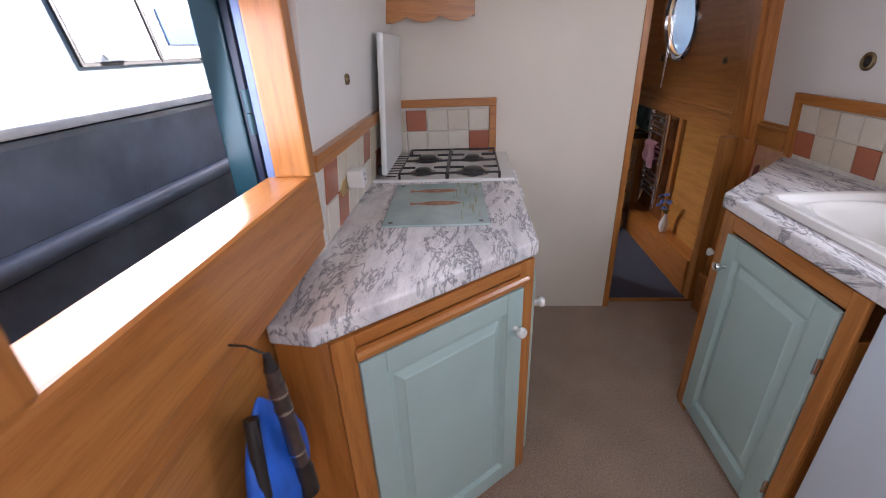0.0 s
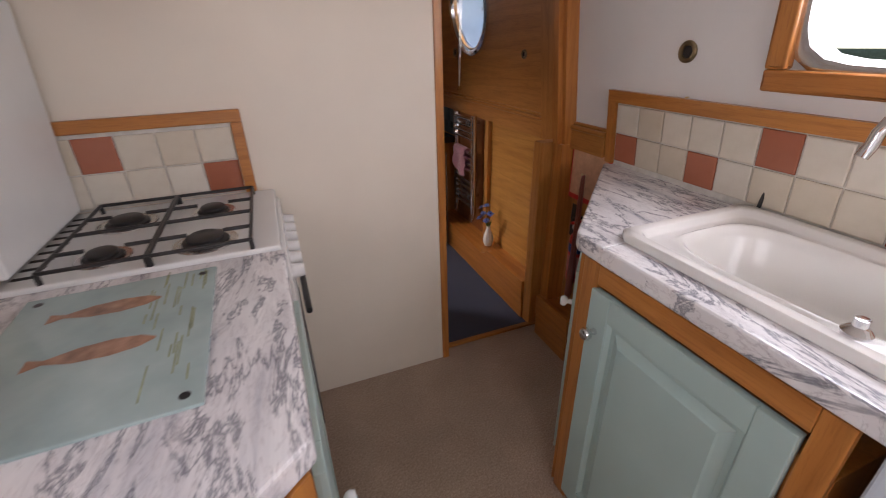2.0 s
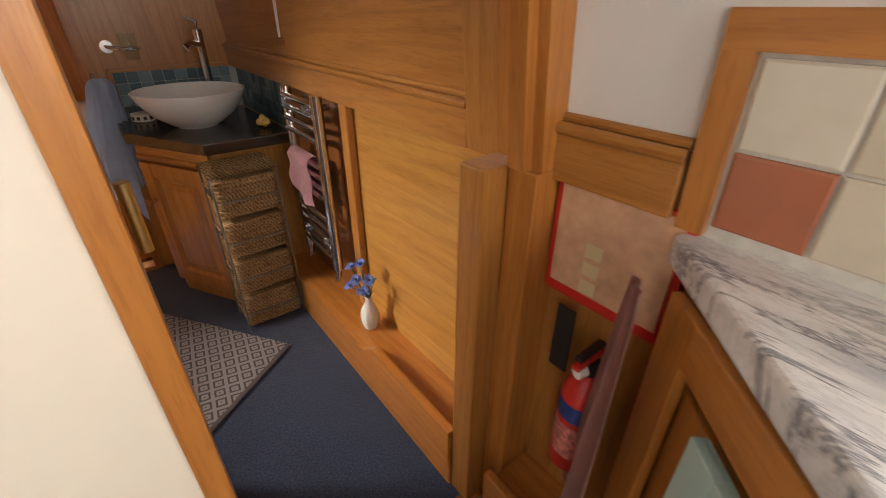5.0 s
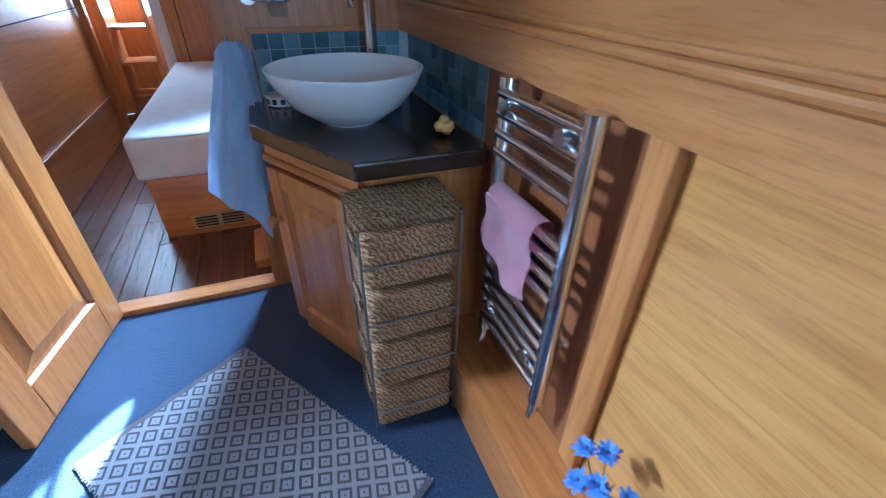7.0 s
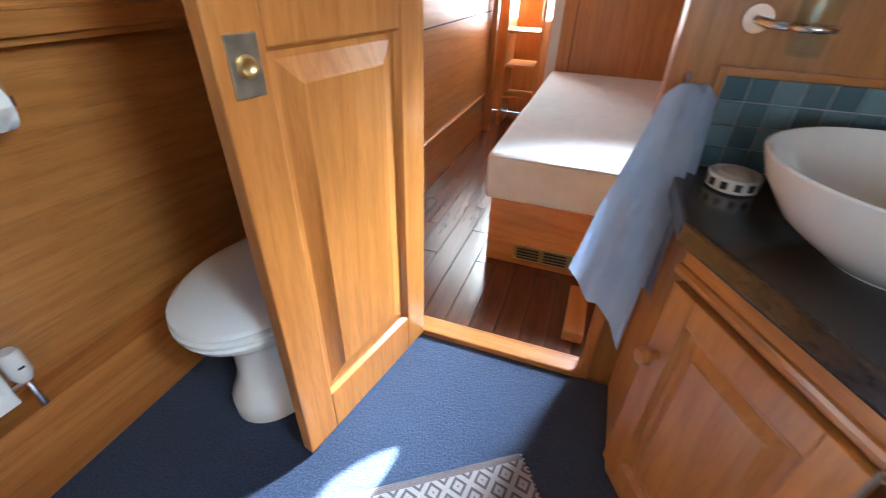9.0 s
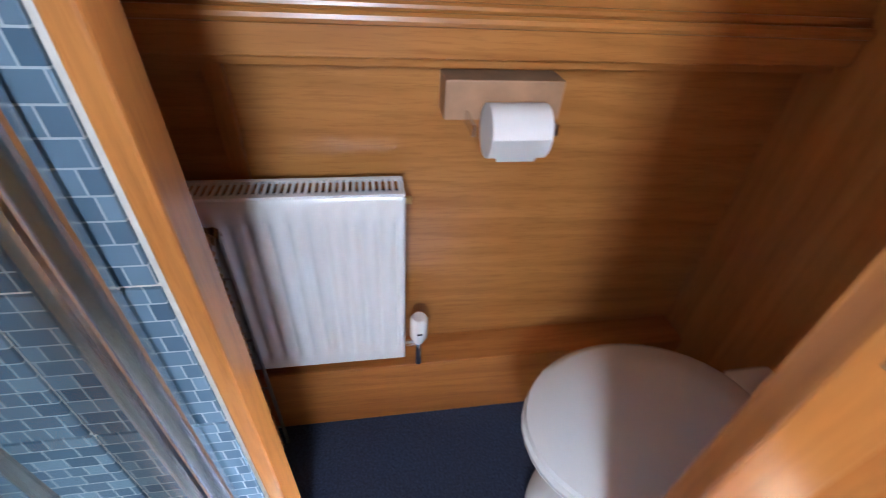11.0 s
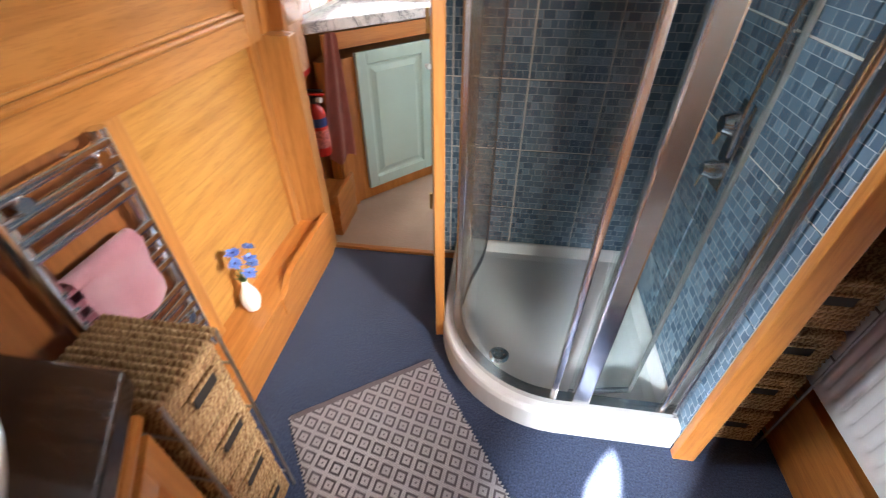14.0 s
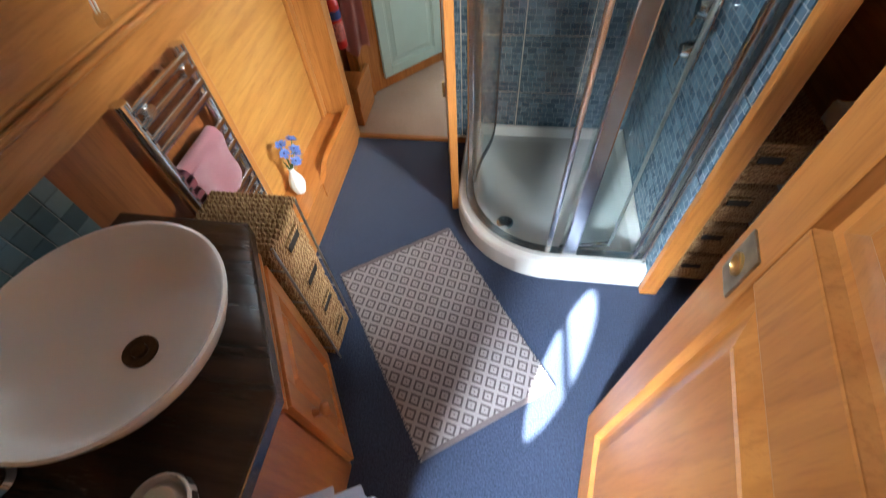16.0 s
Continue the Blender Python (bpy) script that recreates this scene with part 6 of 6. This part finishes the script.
structure("trim_cabin_left_post", box(-0.445, -0.40, 4.26, 4.31, 0, TOP, 0.004), pine_z)
ladder = thing("stern_steps", "varnished pine stern steps in bright daylight", "steps")
for x in (-0.37, -0.10):
    part("side", box(x - 0.015, x + 0.015, 4.45, 4.75, 0.0, 1.2, 0.004), pine_z, ladder)
for k in range(4):
    part("tread", box(-0.355, -0.115, 4.46, 4.72, 0.24 * (k + 1) - 0.02, 0.24 * (k + 1), 0.004), pine_x, ladder)
bulk = structure("trim_wardrobe_joint", box(0.135, 0.142, 4.2555, 4.2595, 0.5, TOP), dark_gap)
# oak panel frame on the aft bulkhead
structure("trim_aft_rail", box(0.60, 1.105, 1.946, 1.9595, 0.935, 0.952, 0.003), pine_x)

# ---- pieces of the walls and floors ----


def tile_mesh(name, w, h, t, mat, bev=0.003):
    """A tile in the local x-z plane, its face to -y."""
    b = bmesh.new()
    lp = [[(0, 0, 0), (w, 0, 0), (w, 0, h), (0, 0, h)], [(0, -t + bev * 0.6, 0), (w, -t + bev * 0.6, 0), (w, -t + bev * 0.6, h), (0, -t + bev * 0.6, h)], [(bev, -t, bev), (w - bev, -t, bev), (w - bev, -t, h - bev), (bev, -t, h - bev)]]
    rows = [[b.verts.new(p) for p in q] for q in lp]
    for p, q in zip(rows, rows[1:]):
        for i in range(4):
            b.faces.new((p[i], p[(i + 1) % 4], q[(i + 1) % 4], q[i]))
    b.faces.new(rows[-1])
    return mesh_of(b, name, mat)


def lay(mesh, name, parent, m):
    ob = new(name, mesh)
    ob.parent = parent
    ob.matrix_local = m
    return ob


rng = random.Random(11)
# behind the hob: two rows of five
TP = 0.1025
full = {c: tile_mesh("wall_tile", TP - 0.004, TP - 0.004, 0.006, m) for c, m in (("c", cream_tile), ("t", terracotta_tile))}
for r_ in range(2):
    for k in range(5):
        terra = (r_, k) in ((0, 4), (1, 1))
        lay(full["t" if terra else "c"], "tile", hob_back, pose(-0.19 - TP * (5 - k) + 0.002, -0.008, 0.9345 + TP * r_ + 0.002))
# along the port side: two rows
TQ = 0.110
sized = {c: tile_mesh("side_tile", TQ - 0.004, TQ - 0.004, 0.006, m) for c, m in (("c", cream_tile), ("t", terracotta_tile))}


def lean_pose(side, y, z, out):
    """A frame on the leaning cabin side: local x along the side, local z up the slope, local -y into the room."""
    zx = Vector((-side * LEAN, 0, 1)).normalized()
    yx = Vector((side, 0, side * 0.0)) - zx * (Vector((side, 0, 0)).dot(zx))
    yx.normalize()
    xx = yx.cross(zx).normalized()
    m = Matrix((xx, yx, zx)).transposed().to_4x4()
    return Matrix.Translation((upper_x(side, z) - side * out, y, z)) @ m


def tile_run(side, parent, y_start, step, count, z0, pattern, out=0.008, tiles=None, rise=TQ):
    for r_ in range(2):
        for k in range(count):
            y = y_start + step * k
            z = z0 + rise * r_
            terra = pattern(r_, k)
            lay((tiles or sized)["t" if terra else "c"], "tile", parent, lean_pose(side, y, z, out) @ pose(0.002, 0, 0.002))


# local x runs to -y on the starboard side and to +y on the port side
right_terra = {(0, 0), (0, 3), (1, 5), (1, 8), (0, 10), (0, 8)}
tile_run(1, right_back, -0.247, -TP, 26, 0.938, lambda r_, k: (r_, k) in right_terra, tiles=full, rise=TP)
left_terra = {(1, 4), (1, 0), (0, 1), (0, 6), (1, 8)}
tile_run(-1, rail_back, -1.09, TQ, 9, 0.925, lambda r_, k: (r_, k) in left_terra)

# shower: large moulded tiles with pale joints
S = 0.267
shower_back = structure("tiling_shower_bulkhead", box(-0.368, 0.47, 0.0452, 0.056, 0.06, 1.90), grout_white, "pale grout behind blue mosaic tiles")
shower_side = structure("tiling_shower_partition", box(-0.368, -0.357, 0.056, 0.897, 0.06, 1.90), grout_white, "pale grout behind blue mosaic tiles")
st = tile_mesh("shower_tile", S - 0.006, S - 0.006, 0.005, shower_tile, 0.0012)
for k in range(-2, 3):
    for r_ in range(0, 7):
        x, z = -0.097 + S * (k - 0), 0.291 + S * (r_ - 1)
        if x < -0.36:
            wpart = x + S + 0.357
            if wpart < 0.02:
                continue
            key = tile_mesh("shower_tile", wpart - 0.0035, S - 0.0035, 0.005, shower_tile, 0.0012)
            lay(key, "tile", shower_back, Matrix.Translation((-0.357, 0.0562, z)) @ Matrix.Rotation(0, 4, "Z") @ Matrix.Diagonal((1, -1, 1, 1)))
        elif x + S > 0.475:
            continue
        else:
            lay(st, "tile", shower_back, Matrix.Translation((x, 0.0562, z)) @ Matrix.Diagonal((1, -1, 1, 1)))
edge_tile = tile_mesh("shower_tile", 0.096, S - 0.0035, 0.005, shower_tile, 0.0012)
for r_ in range(7):
    lay(edge_tile, "tile", shower_back, Matrix.Translation((-0.097 + 2 * S, 0.0562, 0.291 + S * (r_ - 1))) @ Matrix.Diagonal((0.35, -1, 1, 1)))
for y0, y1 in ((0.062, 0.186), (0.186, 0.453), (0.453, 0.720), (0.720, 0.895)):
    me = st if abs(y1 - y0 - S) < 0.001 else tile_mesh("shower_tile", y1 - y0 - 0.006, S - 0.006, 0.005, shower_tile, 0.0012)
    for r_ in range(7):
        lay(me, "tile", shower_side, Matrix.Translation((-0.3568, y0, 0.291 + S * (r_ - 1))) @ Matrix.Rotation(math.pi / 2, 4, "Z"))

# basin splash: small squares
TB = 0.0465
small = tile_mesh("mosaic_tile", TB - 0.0035, TB - 0.0035, 0.005, blue_mosaic, 0.0015)
splash_a = structure("splash_basin_back", box(0.618, 1.118, 1.952, 1.9598, 0.751, 0.938), grout_grey, "grouted blue mosaic splash")
for r_ in range(4):
    for k in range(10):
        lay(small, "tile", splash_a, pose(0.620 + TB * k, 1.952, 0.752 + TB * r_))
structure("trim_splash_basin", box(0.600, 0.617, 1.944, 1.9595, 0.751, 0.952, 0.003), pine_z)
splash_b = structure("splash_basin_side", box(1.118, RIGHT - 0.0005, 1.346, 1.951, 0.751, 0.929), grout_grey, "grouted blue mosaic splash")
for r_ in range(4):
    for k in range(13):
        lay(small, "tile", splash_b, Matrix.Translation((1.118, 1.949 - TB * k, 0.751 + (TB - 0.002) * r_)) @ Matrix.Rotation(-math.pi / 2, 4, "Z"))

# boards of the aft cabin floor
cabin_floor = bpy.data.objects["floor_cabin"]
bw = 0.092
for k in range(18):
    x = LEFT + bw * k
    for y0, y1 in ((2.022, 2.95), (2.953, 4.0), (4.003, 4.88)):
        sh = (k % 3) * 0.25
        a0, a1 = max(2.022, y0 - sh), min(4.88, y1 - sh) if y1 < 4.8 else 4.88
        b = box(0, bw - 0.003, 0, a1 - a0, 0, 0.006, 0.001, 1)
        pl = part("plank", b, mahogany, cabin_floor)
        pl.matrix_local = pose(x, a0, -0.004)
